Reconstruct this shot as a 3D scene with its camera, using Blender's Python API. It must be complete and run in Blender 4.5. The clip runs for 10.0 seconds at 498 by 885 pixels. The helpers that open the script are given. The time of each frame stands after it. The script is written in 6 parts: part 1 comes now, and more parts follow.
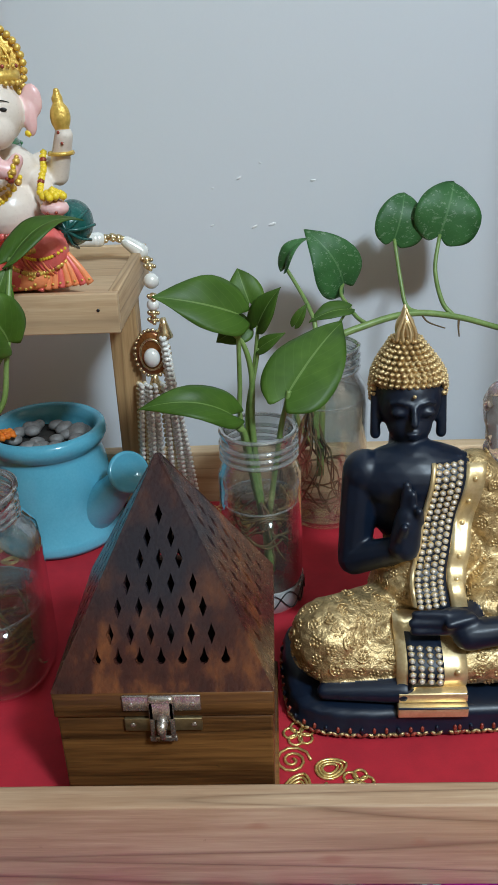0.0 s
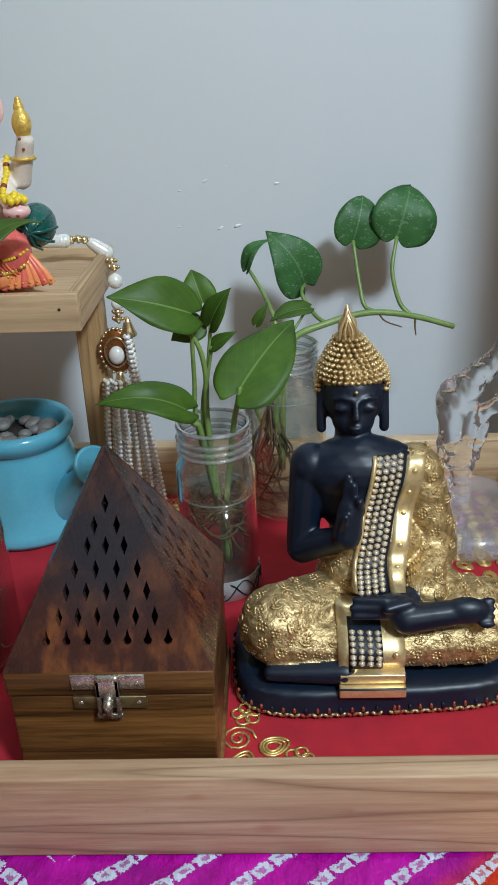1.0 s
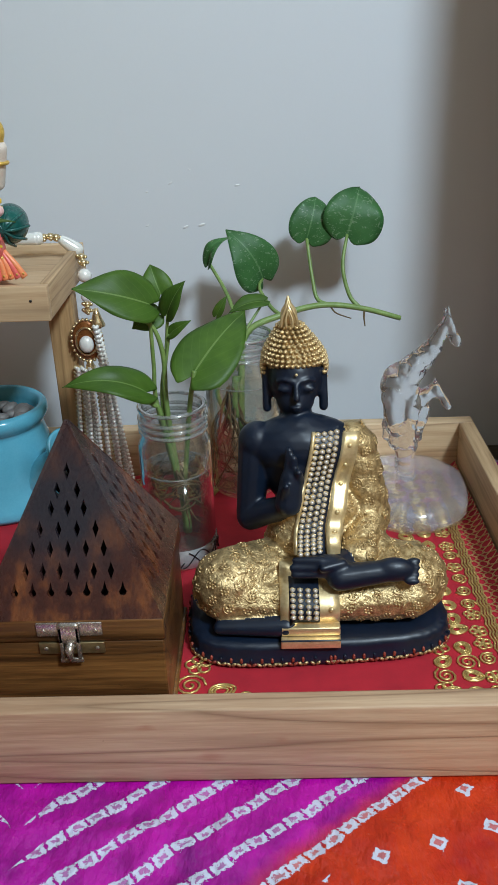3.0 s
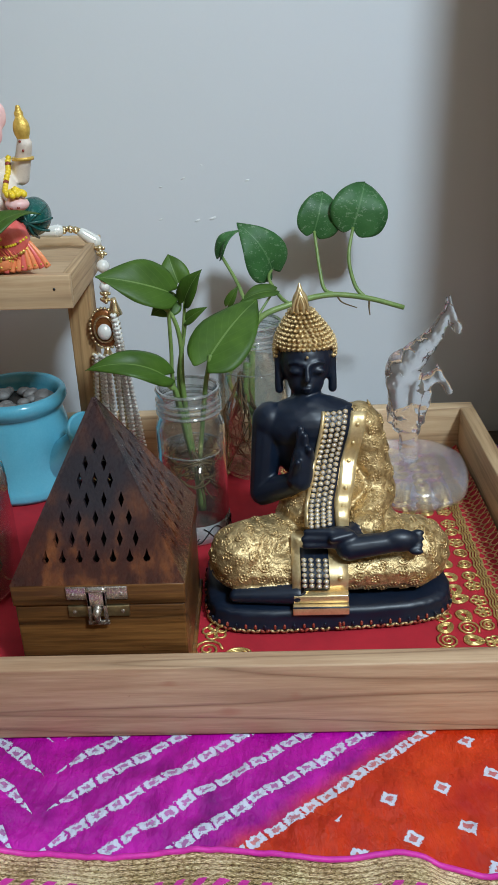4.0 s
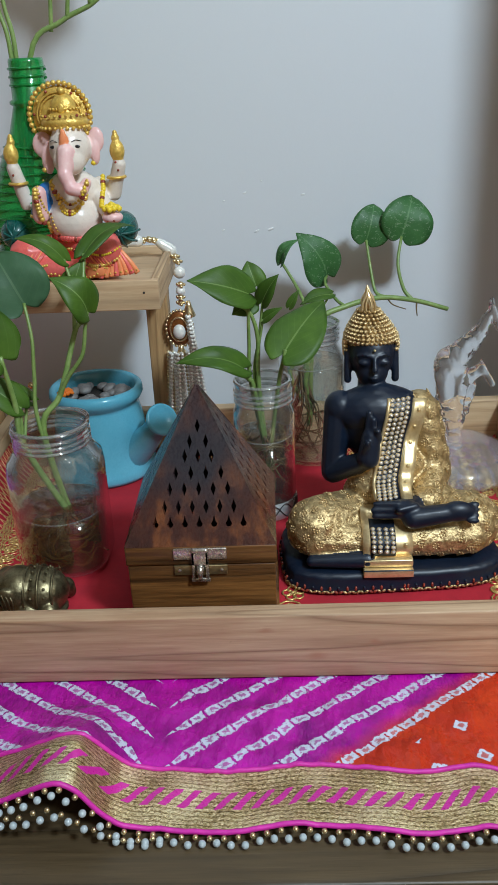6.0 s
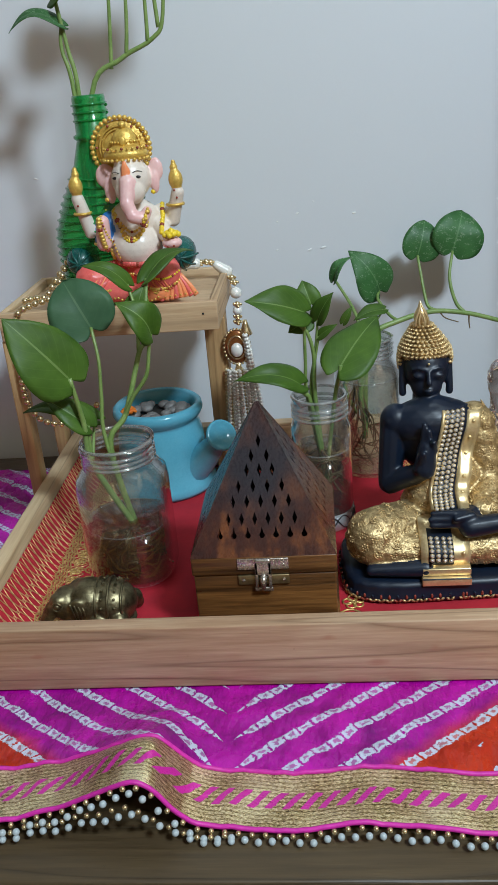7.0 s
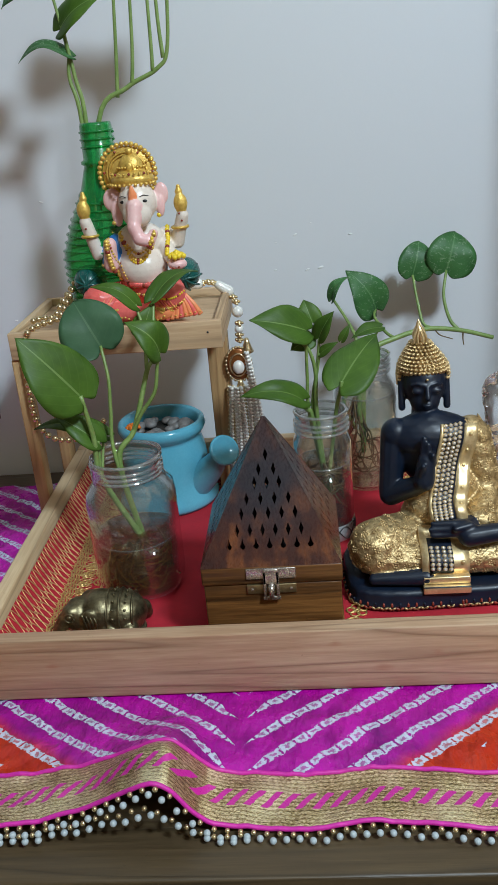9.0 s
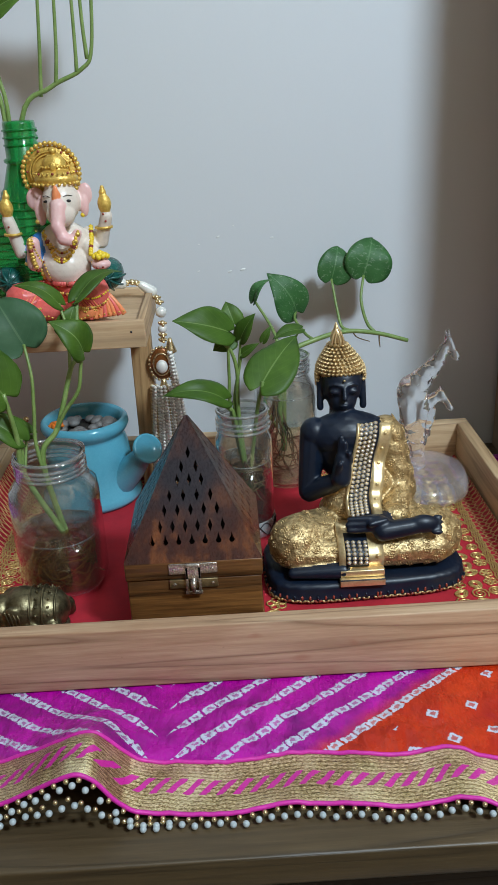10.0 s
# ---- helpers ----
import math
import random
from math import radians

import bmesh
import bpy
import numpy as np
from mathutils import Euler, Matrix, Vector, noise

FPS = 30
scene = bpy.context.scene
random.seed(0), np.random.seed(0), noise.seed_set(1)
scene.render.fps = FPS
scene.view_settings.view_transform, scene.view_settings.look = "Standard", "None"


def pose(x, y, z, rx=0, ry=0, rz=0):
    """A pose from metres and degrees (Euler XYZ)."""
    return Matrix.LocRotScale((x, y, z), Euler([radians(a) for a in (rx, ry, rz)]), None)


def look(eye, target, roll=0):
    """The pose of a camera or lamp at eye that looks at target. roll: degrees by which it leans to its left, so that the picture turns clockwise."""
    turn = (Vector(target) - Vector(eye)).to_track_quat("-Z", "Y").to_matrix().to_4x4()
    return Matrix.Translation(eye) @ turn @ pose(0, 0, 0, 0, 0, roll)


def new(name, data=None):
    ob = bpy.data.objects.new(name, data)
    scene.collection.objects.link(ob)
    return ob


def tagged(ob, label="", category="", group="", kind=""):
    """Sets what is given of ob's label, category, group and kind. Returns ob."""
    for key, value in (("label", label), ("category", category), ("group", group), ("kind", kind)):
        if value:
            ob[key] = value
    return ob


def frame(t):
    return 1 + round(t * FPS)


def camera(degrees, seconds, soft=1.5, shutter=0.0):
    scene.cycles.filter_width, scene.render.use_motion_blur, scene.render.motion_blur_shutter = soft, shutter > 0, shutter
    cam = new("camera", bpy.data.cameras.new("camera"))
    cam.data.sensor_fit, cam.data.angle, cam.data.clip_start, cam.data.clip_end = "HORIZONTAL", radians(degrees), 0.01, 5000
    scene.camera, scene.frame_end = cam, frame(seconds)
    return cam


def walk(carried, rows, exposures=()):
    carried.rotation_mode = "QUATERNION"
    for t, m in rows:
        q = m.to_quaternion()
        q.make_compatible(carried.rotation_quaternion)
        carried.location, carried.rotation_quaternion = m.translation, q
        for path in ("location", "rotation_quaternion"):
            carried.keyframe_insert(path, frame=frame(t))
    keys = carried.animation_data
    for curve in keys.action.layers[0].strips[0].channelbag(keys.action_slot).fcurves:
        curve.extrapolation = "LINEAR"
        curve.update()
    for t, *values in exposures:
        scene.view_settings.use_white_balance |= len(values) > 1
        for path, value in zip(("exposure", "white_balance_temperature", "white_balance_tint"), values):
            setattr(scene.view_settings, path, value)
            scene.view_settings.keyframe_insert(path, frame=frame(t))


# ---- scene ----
cam = camera(32.8, 10.0)
PATH = [
    (0, (-0.0195, -0.2520, 0.3300), (-0.1215, 2.4555, -0.9600), -2.3),
    (0.5, (-0.0060, -0.2625, 0.3330), (-0.1050, 2.4435, -0.9600), -2.3),
    (1, (0.0075, -0.2715, 0.3360), (-0.0870, 2.4315, -0.9600), -2.2),
    (1.5, (0.0195, -0.2835, 0.3375), (-0.0555, 2.4225, -0.9570), -2.1),
    (2, (0.0300, -0.2925, 0.3390), (-0.0390, 2.4120, -0.9600), -2.0),
    (2.5, (0.0330, -0.3045, 0.3435), (-0.0300, 2.3985, -0.9555), -2.0),
    (4, (0.0240, -0.3570, 0.3480), (-0.0360, 2.3445, -0.9570), -2.0),
    (4.5, (0.0105, -0.3660, 0.3525), (-0.0495, 2.3355, -0.9495), -2.1),
    (5, (-0.0075, -0.3900, 0.3555), (-0.0630, 2.3130, -0.9435), -2.0),
    (6.5, (-0.0270, -0.4440, 0.3690), (-0.1740, 2.2800, -0.8790), -3.3),
    (7, (-0.0285, -0.4515, 0.3735), (-0.2940, 2.2785, -0.8430), -5.0),
    (7.5, (-0.0240, -0.4560, 0.3765), (-0.4305, 2.2755, -0.7980), -6.9),
    (8, (-0.0285, -0.4575, 0.3780), (-0.5160, 2.2725, -0.7665), -7.6),
    (8.5, (-0.0375, -0.4635, 0.3810), (-0.4485, 2.2800, -0.7620), -6.8),
    (9, (-0.0405, -0.4725, 0.3810), (-0.2595, 2.2830, -0.7830), -5.0),
    (9.5, (-0.0435, -0.4845, 0.3855), (-0.1170, 2.2740, -0.7905), -3.8),
    (10, (-0.0390, -0.4875, 0.3870), (0.0120, 2.2680, -0.7980), -2.7),
]
walk(cam, [(t, look(eye, target, roll)) for t, eye, target, roll in PATH])


# ---- world and light ----
world = bpy.data.worlds.new("world")
scene.world = world
world.use_nodes = True
world.node_tree.nodes["Background"].inputs[0].default_value = (0.75, 0.8, 0.9, 1)
world.node_tree.nodes["Background"].inputs[1].default_value = 0.01


def bulb(name, at, radius, watts, colour):
    data = bpy.data.lights.new(name, "POINT")
    data.shadow_soft_size, data.energy, data.color = radius, watts, colour
    ob = new(name, data)
    ob.location = at
    return ob


LAMP = (0.74, -1.00, 1.52)
bulb("ceiling_lamp_light", LAMP, 0.120, 133.0, (0.700, 0.870, 1.0))


# ---- materials ----
class Nodes:
    """Short hand for a node material."""

    def __init__(self, name):
        self.mat = bpy.data.materials.new(name)
        self.mat.use_nodes = True
        self.t = self.mat.node_tree
        self.b = self.t.nodes["Principled BSDF"]
        self.out = self.t.nodes["Material Output"]

    def add(self, kind, **values):
        n = self.t.nodes.new(kind)
        for k, v in values.items():
            n.inputs[k.replace("_", " ")].default_value = v
        return n

    def link(self, a, b):
        self.t.links.new(a, b)

    def coord(self, scale=(1, 1, 1), which="Object", rot=(0, 0, 0)):
        tc = self.t.nodes.new("ShaderNodeTexCoord")
        mp = self.t.nodes.new("ShaderNodeMapping")
        mp.inputs["Scale"].default_value = scale
        mp.inputs["Rotation"].default_value = rot
        self.link(tc.outputs[which], mp.inputs["Vector"])
        return mp.outputs["Vector"]

    def noise(self, scale, detail=4, rough=0.6, vec=None):
        n = self.add("ShaderNodeTexNoise", Scale=scale, Detail=detail, Roughness=rough)
        self.link(vec if vec is not None else self.coord(), n.inputs["Vector"])
        return n.outputs["Fac"]

    def ramp(self, fac, stops):
        r = self.t.nodes.new("ShaderNodeValToRGB")
        els = r.color_ramp.elements
        while len(els) < len(stops):
            els.new(0.5)
        for e, (p, c) in zip(els, stops):
            e.position, e.color = p, (*c, 1)
        self.link(fac, r.inputs["Fac"])
        return r.outputs["Color"]

    def math(self, op, a, b=0.0, c=None):
        n = self.t.nodes.new("ShaderNodeMath")
        n.operation = op
        for i, v in enumerate((a, b) if c is None else (a, b, c)):
            if isinstance(v, (int, float)):
                n.inputs[i].default_value = v
            else:
                self.link(v, n.inputs[i])
        return n.outputs[0]

    def mix(self, fac, a, b):
        n = self.t.nodes.new("ShaderNodeMix")
        n.data_type = "RGBA"
        for sock, v in ((n.inputs[0], fac), (n.inputs[6], a), (n.inputs[7], b)):
            if isinstance(v, (int, float)):
                sock.default_value = v
            elif isinstance(v, tuple):
                sock.default_value = (*v, 1)
            else:
                self.link(v, sock)
        return n.outputs[2]

    def bump(self, height, strength=0.3, distance=0.001):
        n = self.add("ShaderNodeBump", Strength=strength, Distance=distance)
        self.link(height, n.inputs["Height"])
        self.link(n.outputs["Normal"], self.b.inputs["Normal"])

    def base(self, colour, rough=0.5, metal=0.0):
        if isinstance(colour, tuple):
            self.b.inputs["Base Color"].default_value = (*colour, 1)
        else:
            self.link(colour, self.b.inputs["Base Color"])
        if isinstance(rough, (int, float)):
            self.b.inputs["Roughness"].default_value = rough
        else:
            self.link(rough, self.b.inputs["Roughness"])
        self.b.inputs["Metallic"].default_value = metal
        return self


def plain(name, dark, light, scale=60.0, rough=0.5, metal=0.0, bump=0.15, dist=0.0006, fine=600.0):
    """Two-scale varied surface."""
    n = Nodes(name)
    big = n.noise(scale, 4)
    small = n.noise(fine, 3)
    both = n.math("ADD", n.math("MULTIPLY", big, 0.7), n.math("MULTIPLY", small, 0.3))
    n.base(n.ramp(both, [(0.3, dark), (0.7, light)]),
           n.math("ADD", n.math("MULTIPLY", small, 0.2), rough - 0.1), metal)
    if bump:
        n.bump(both, bump, dist)
    return n.mat


def wood(name, dark, mid, light, axis=0, rough=0.55, ring=11.0, knots=()):
    """Sawn timber: fine fibres, growth rings drawn out along one axis, soft stains."""
    n = Nodes(name)
    stretch = [1.0, 1.0, 1.0]
    stretch[axis] = 0.045
    v = n.coord(tuple(stretch))
    body = n.noise(22.0, 2, 0.45, v)
    rings = n.math("FRACT", n.math("MULTIPLY", body, ring))
    tooth = n.math("POWER", n.math("ABSOLUTE", n.math("SUBTRACT", n.math("MULTIPLY", rings, 2.0), 1.0)), 7.0)
    fibre = n.noise(330.0, 3, 0.7, v)
    blot = n.noise(9.0, 3)
    f = n.math("ADD", n.math("MULTIPLY", body, 0.45), n.math("MULTIPLY", fibre, 0.38))
    f = n.math("ADD", f, n.math("MULTIPLY", blot, 0.20))
    col = n.ramp(f, [(0.36, dark), (0.50, mid), (0.66, light)])
    col = n.mix(n.math("MULTIPLY", tooth, 0.62), col, tuple(0.62 * q for q in dark))
    scuff = n.math("GREATER_THAN", n.noise(140.0, 4, 0.7), 0.70)
    col = n.mix(n.math("MULTIPLY", scuff, 0.35), col, dark)
    for kx, kz, size in knots:
        tc = n.t.nodes.new("ShaderNodeTexCoord")
        sep = n.t.nodes.new("ShaderNodeSeparateXYZ")
        n.link(tc.outputs["Object"], sep.inputs[0])
        ex = n.math("MULTIPLY", n.math("SUBTRACT", sep.outputs["X"], kx), 0.6)
        ez = n.math("SUBTRACT", sep.outputs["Z"], kz)
        dist = n.math("SQRT", n.math("ADD", n.math("MULTIPLY", ex, ex), n.math("MULTIPLY", ez, ez)))
        spot = n.t.nodes.new("ShaderNodeMapRange")
        spot.inputs["From Min"].default_value, spot.inputs["From Max"].default_value = size * 2.2, size * 0.3
        n.link(n.math("ADD", dist, n.math("MULTIPLY", n.math("SUBTRACT", fibre, 0.5), size * 6.0)), spot.inputs["Value"])
        col = n.mix(n.math("MULTIPLY", spot.outputs[0], 0.55), col, (0.36, 0.155, 0.085))
    n.base(col, n.math("ADD", n.math("MULTIPLY", fibre, 0.25), rough - 0.1))
    n.bump(n.math("SUBTRACT", fibre, n.math("MULTIPLY", tooth, 0.6)), 0.35, 0.0007)
    return n.mat


def glass(name, tint=(0.97, 0.985, 0.98), rough=0.02, ior=1.47, bump=0.0):
    n = Nodes(name)
    n.base(tint, rough)
    n.b.inputs["Transmission Weight"].default_value = 1.0
    n.b.inputs["IOR"].default_value = ior
    if bump:
        n.bump(n.noise(60.0, 4), bump, 0.003)
    return n.mat


def thin_glass(name, tint, gloss=1.0, haze=0.0):
    """A thin wall of glass: clear, with a Fresnel sheen; haze mixes in white diffuse."""
    n = Nodes(name)
    clear = n.t.nodes.new("ShaderNodeBsdfTransparent")
    clear.inputs["Color"].default_value = (*tint, 1)
    shine = n.t.nodes.new("ShaderNodeBsdfGlossy")
    shine.inputs["Roughness"].default_value = 0.03
    lw = n.add("ShaderNodeLayerWeight", Blend=0.5)
    mx = n.t.nodes.new("ShaderNodeMixShader")
    edge = n.math("POWER", lw.outputs["Facing"], 3.0)
    n.link(n.math("MULTIPLY", n.math("ADD", n.math("MULTIPLY", edge, 0.55), 0.035), gloss), mx.inputs[0])
    body = clear.outputs[0]
    if haze:
        whitish = n.add("ShaderNodeBsdfDiffuse", Color=(0.85, 0.85, 0.85, 1))
        hz = n.t.nodes.new("ShaderNodeMixShader")
        n.link(n.math("MULTIPLY", n.noise(55.0, 4), haze), hz.inputs[0])
        n.link(body, hz.inputs[1])
        n.link(whitish.outputs[0], hz.inputs[2])
        body = hz.outputs[0]
        n.bump(n.noise(70.0, 3), 0.4, 0.002)
        for nd in n.t.nodes:
            if nd.type == "BUMP":
                n.link(nd.outputs[0], shine.inputs["Normal"])
    n.link(body, mx.inputs[1])
    n.link(shine.outputs[0], mx.inputs[2])
    n.link(mx.outputs[0], n.out.inputs["Surface"])
    return n.mat


def wall_paint():
    n = Nodes("wall_paint")
    big = n.noise(2.2, 4)
    small = n.noise(240.0, 3)
    n.base(n.mix(n.math("MULTIPLY", big, 0.6), (0.70, 0.715, 0.74), (0.66, 0.68, 0.71)), 0.55)
    n.bump(n.math("ADD", big, n.math("MULTIPLY", small, 0.5)), 0.12, 0.001)
    return n.mat


def leaf_green(name, deep, fresh, vein, speck=0.0):
    n = Nodes(name)
    uv = n.t.nodes.new("ShaderNodeUVMap")
    sep = n.t.nodes.new("ShaderNodeSeparateXYZ")
    n.link(uv.outputs["UV"], sep.inputs[0])
    u, v = sep.outputs["X"], n.math("ABSOLUTE", n.math("SUBTRACT", sep.outputs["Y"], 0.5))
    rib = n.math("LESS_THAN", v, 0.016)
    side = n.math("SINE", n.math("MULTIPLY", n.math("SUBTRACT", u, n.math("MULTIPLY", v, 0.9)), 48.0))
    side = n.math("MULTIPLY", n.math("GREATER_THAN", side, 0.95), 0.07)
    big = n.noise(35.0, 4)
    col = n.ramp(big, [(0.3, deep), (0.7, fresh)])
    info = n.t.nodes.new("ShaderNodeObjectInfo")
    col = n.mix(n.math("MULTIPLY", info.outputs["Random"], 0.35), col, deep)
    col = n.mix(n.math("MAXIMUM", n.math("MULTIPLY", rib, 0.6), side), col, vein)
    if speck:
        sp = n.noise(240.0, 5, 0.75, n.coord((1, 1, 1.6)))
        col = n.mix(n.math("MULTIPLY", n.math("GREATER_THAN", sp, 0.585), speck), col, (0.42, 0.52, 0.36))
    n.base(col, n.math("ADD", n.math("MULTIPLY", big, 0.34), 0.33))
    n.b.inputs["Specular IOR Level"].default_value = 0.4
    n.bump(n.math("ADD", n.math("MULTIPLY", side, -1.0), big), 0.25, 0.0012)
    tr = n.t.nodes.new("ShaderNodeBsdfTranslucent")
    n.link(col, tr.inputs["Color"])
    mx = n.t.nodes.new("ShaderNodeMixShader")
    mx.inputs[0].default_value = 0.22
    n.link(n.b.outputs[0], mx.inputs[1])
    n.link(tr.outputs[0], mx.inputs[2])
    n.link(mx.outputs[0], n.out.inputs["Surface"])
    return n.mat


def bandhani():
    """Tie-dyed silk: chevron rows of white resist knots on magenta and orange."""
    n = Nodes("bandhani_silk")
    tc = n.t.nodes.new("ShaderNodeTexCoord")
    wob = n.t.nodes.new("ShaderNodeTexNoise")
    wob.inputs["Scale"].default_value = 60.0
    wob.inputs["Detail"].default_value = 2.0
    n.link(tc.outputs["Object"], wob.inputs["Vector"])
    sep = n.t.nodes.new("ShaderNodeSeparateXYZ")
    n.link(tc.outputs["Object"], sep.inputs[0])
    wsep = n.t.nodes.new("ShaderNodeSeparateXYZ")
    n.link(wob.outputs["Color"], wsep.inputs[0])
    x = n.math("ADD", sep.outputs["X"], n.math("MULTIPLY", n.math("SUBTRACT", wsep.outputs["X"], 0.5), 0.006))
    y = n.math("ADD", sep.outputs["Y"], n.math("MULTIPLY", n.math("SUBTRACT", wsep.outputs["Y"], 0.5), 0.006))
    u = n.math("ABSOLUTE", n.math("ADD", x, 0.097))
    p = n.math("SUBTRACT", n.math("MULTIPLY", u, 0.6), n.math("MULTIPLY", y, 0.8))
    q = n.math("ADD", n.math("MULTIPLY", u, 0.8), n.math("MULTIPLY", y, 0.6))
    # rows of knots, 20.7 mm apart
    pr = n.math("DIVIDE", n.math("ADD", p, 0.0621), 0.0207)
    row = n.math("FLOOR", n.math("ADD", pr, 0.5))
    dp = n.math("MULTIPLY", n.math("SUBTRACT", pr, row), 0.0207)
    qr = n.math("DIVIDE", n.math("ADD", q, n.math("MULTIPLY", row, 0.0041)), 0.0112)
    dq = n.math("MULTIPLY", n.math("SUBTRACT", n.math("FRACT", n.math("ADD", qr, 20.0)), 0.5), 0.0112)
    ap, aq = n.math("ABSOLUTE", dp), n.math("ABSOLUTE", dq)
    rag = n.math("MULTIPLY", n.math("SUBTRACT", n.noise(460.0, 4, 0.75), 0.5), 0.0060)
    box = n.math("MAXIMUM", n.math("SUBTRACT", ap, 0.0029), n.math("SUBTRACT", aq, 0.0049))
    knot = n.math("LESS_THAN", n.math("ADD", box, rag), 0.0)
    eye = n.math("LESS_THAN", n.math("ADD", n.math("MAXIMUM", n.math("SUBTRACT", ap, 0.0012), n.math("SUBTRACT", aq, 0.0020)), n.math("MULTIPLY", rag, 1.3)), 0.0)
    knot = n.math("SUBTRACT", knot, n.math("MULTIPLY", n.math("MULTIPLY", knot, eye), 0.75))
    inside = n.math("LESS_THAN", p, 0.134)
    knot = n.math("MULTIPLY", n.math("MULTIPLY", knot, inside), n.math("GREATER_THAN", n.math("ADD", u, n.math("MULTIPLY", dp, 2.0)), 0.009))
    # sparse single knots on the orange
    gx = n.math("FRACT", n.math("ADD", n.math("DIVIDE", n.math("ADD", x, n.math("MULTIPLY", y, 0.35)), 0.031), 20.4))
    gy = n.math("FRACT", n.math("ADD", n.math("DIVIDE", n.math("SUBTRACT", y, n.math("MULTIPLY", x, 0.3)), 0.027), 20.2))
    bx, by = n.math("ABSOLUTE", n.math("SUBTRACT", gx, 0.5)), n.math("ABSOLUTE", n.math("SUBTRACT", gy, 0.5))
    dot = n.math("ADD", n.math("ADD", n.math("MULTIPLY", bx, 0.031), n.math("MULTIPLY", by, 0.027)), rag)
    ringed = n.math("SUBTRACT", n.math("LESS_THAN", dot, 0.0058), n.math("MULTIPLY", n.math("LESS_THAN", dot, 0.0028), 0.8))
    outer = n.math("GREATER_THAN", p, 0.139)
    knot = n.math("ADD", knot, n.math("MULTIPLY", n.math("MAXIMUM", ringed, 0.0), outer))
    blot = n.noise(26.0, 4)
    pink = n.ramp(blot, [(0.32, (0.21, 0.002, 0.185)), (0.5, (0.40, 0.003, 0.295)), (0.72, (0.58, 0.006, 0.415))])
    orange = n.ramp(blot, [(0.3, (0.40, 0.010, 0.006)), (0.7, (0.62, 0.045, 0.006))])
    edge = n.t.nodes.new("ShaderNodeMapRange")
    edge.inputs["From Min"].default_value, edge.inputs["From Max"].default_value = 0.112, 0.124
    n.link(n.math("ADD", p, n.math("MULTIPLY", n.math("SUBTRACT", blot, 0.5), 0.02)), edge.inputs["Value"])
    col = n.mix(edge.outputs[0], pink, orange)
    col = n.mix(n.math("MULTIPLY", knot, 0.92), col, (0.60, 0.66, 0.80))
    n.base(col, n.math("ADD", n.math("MULTIPLY", blot, 0.2), 0.17))
    crease = n.noise(84.0, 4, 0.52, n.coord((1.0, 0.5, 1.0), rot=(0, 0, 0.6)))
    n.bump(n.math("ADD", n.math("MULTIPLY", crease, 1.0), n.math("MULTIPLY", knot, 0.5)), 0.85, 0.0062)
    return n.mat


def gold_lace():
    """Woven metallic border with slanting pink dashes along its middle."""
    n = Nodes("gold_lace")
    uv = n.t.nodes.new("ShaderNodeUVMap")
    sep = n.t.nodes.new("ShaderNodeSeparateXYZ")
    n.link(uv.outputs["UV"], sep.inputs[0])
    u, v = sep.outputs["X"], sep.outputs["Y"]
    slant = n.math("FRACT", n.math("ADD", n.math("DIVIDE", n.math("SUBTRACT", u, n.math("MULTIPLY", v, -0.034)), 0.0100), 50.0))
    mid = n.math("LESS_THAN", n.math("ABSOLUTE", n.math("SUBTRACT", v, 0.5)), 0.14)
    dash = n.math("MULTIPLY", n.math("LESS_THAN", n.math("ADD", slant, n.math("MULTIPLY", n.math("SUBTRACT", n.noise(500.0, 2), 0.5), 0.3)), 0.44), mid)
    comb = n.t.nodes.new("ShaderNodeCombineXYZ")
    n.link(n.math("MULTIPLY", u, 420.0), comb.inputs[0])
    n.link(n.math("MULTIPLY", v, 95.0), comb.inputs[1])
    # Stretched noise paints pale highlight streaks along the metal threads.
    thread = n.noise(1.0, 3, 0.7, comb.outputs[0])
    sheen = n.noise(38.0, 2, 0.5)
    speck = n.noise(900.0, 2, 0.8)
    f = n.math("ADD", n.math("MULTIPLY", thread, 0.75), n.math("ADD", n.math("MULTIPLY", sheen, 0.25), n.math("MULTIPLY", speck, 0.15)))
    weft = n.math("POWER", n.math("ABSOLUTE", n.math("SINE", n.math("MULTIPLY", v, 44.0))), 6.0)
    f = n.math("SUBTRACT", f, n.math("MULTIPLY", weft, 0.085))
    gold = n.ramp(f, [(0.42, (0.09, 0.06, 0.022)), (0.53, (0.46, 0.33, 0.14)), (0.64, (1.0, 0.90, 0.60))])
    n.base(n.mix(dash, gold, (0.66, 0.02, 0.36)), n.math("ADD", n.math("MULTIPLY", speck, 0.3), 0.16))
    n.link(n.math("SUBTRACT", 0.8, n.math("MULTIPLY", dash, 0.75)), n.b.inputs["Metallic"])
    n.bump(f, 0.8, 0.0012)
    return n.mat


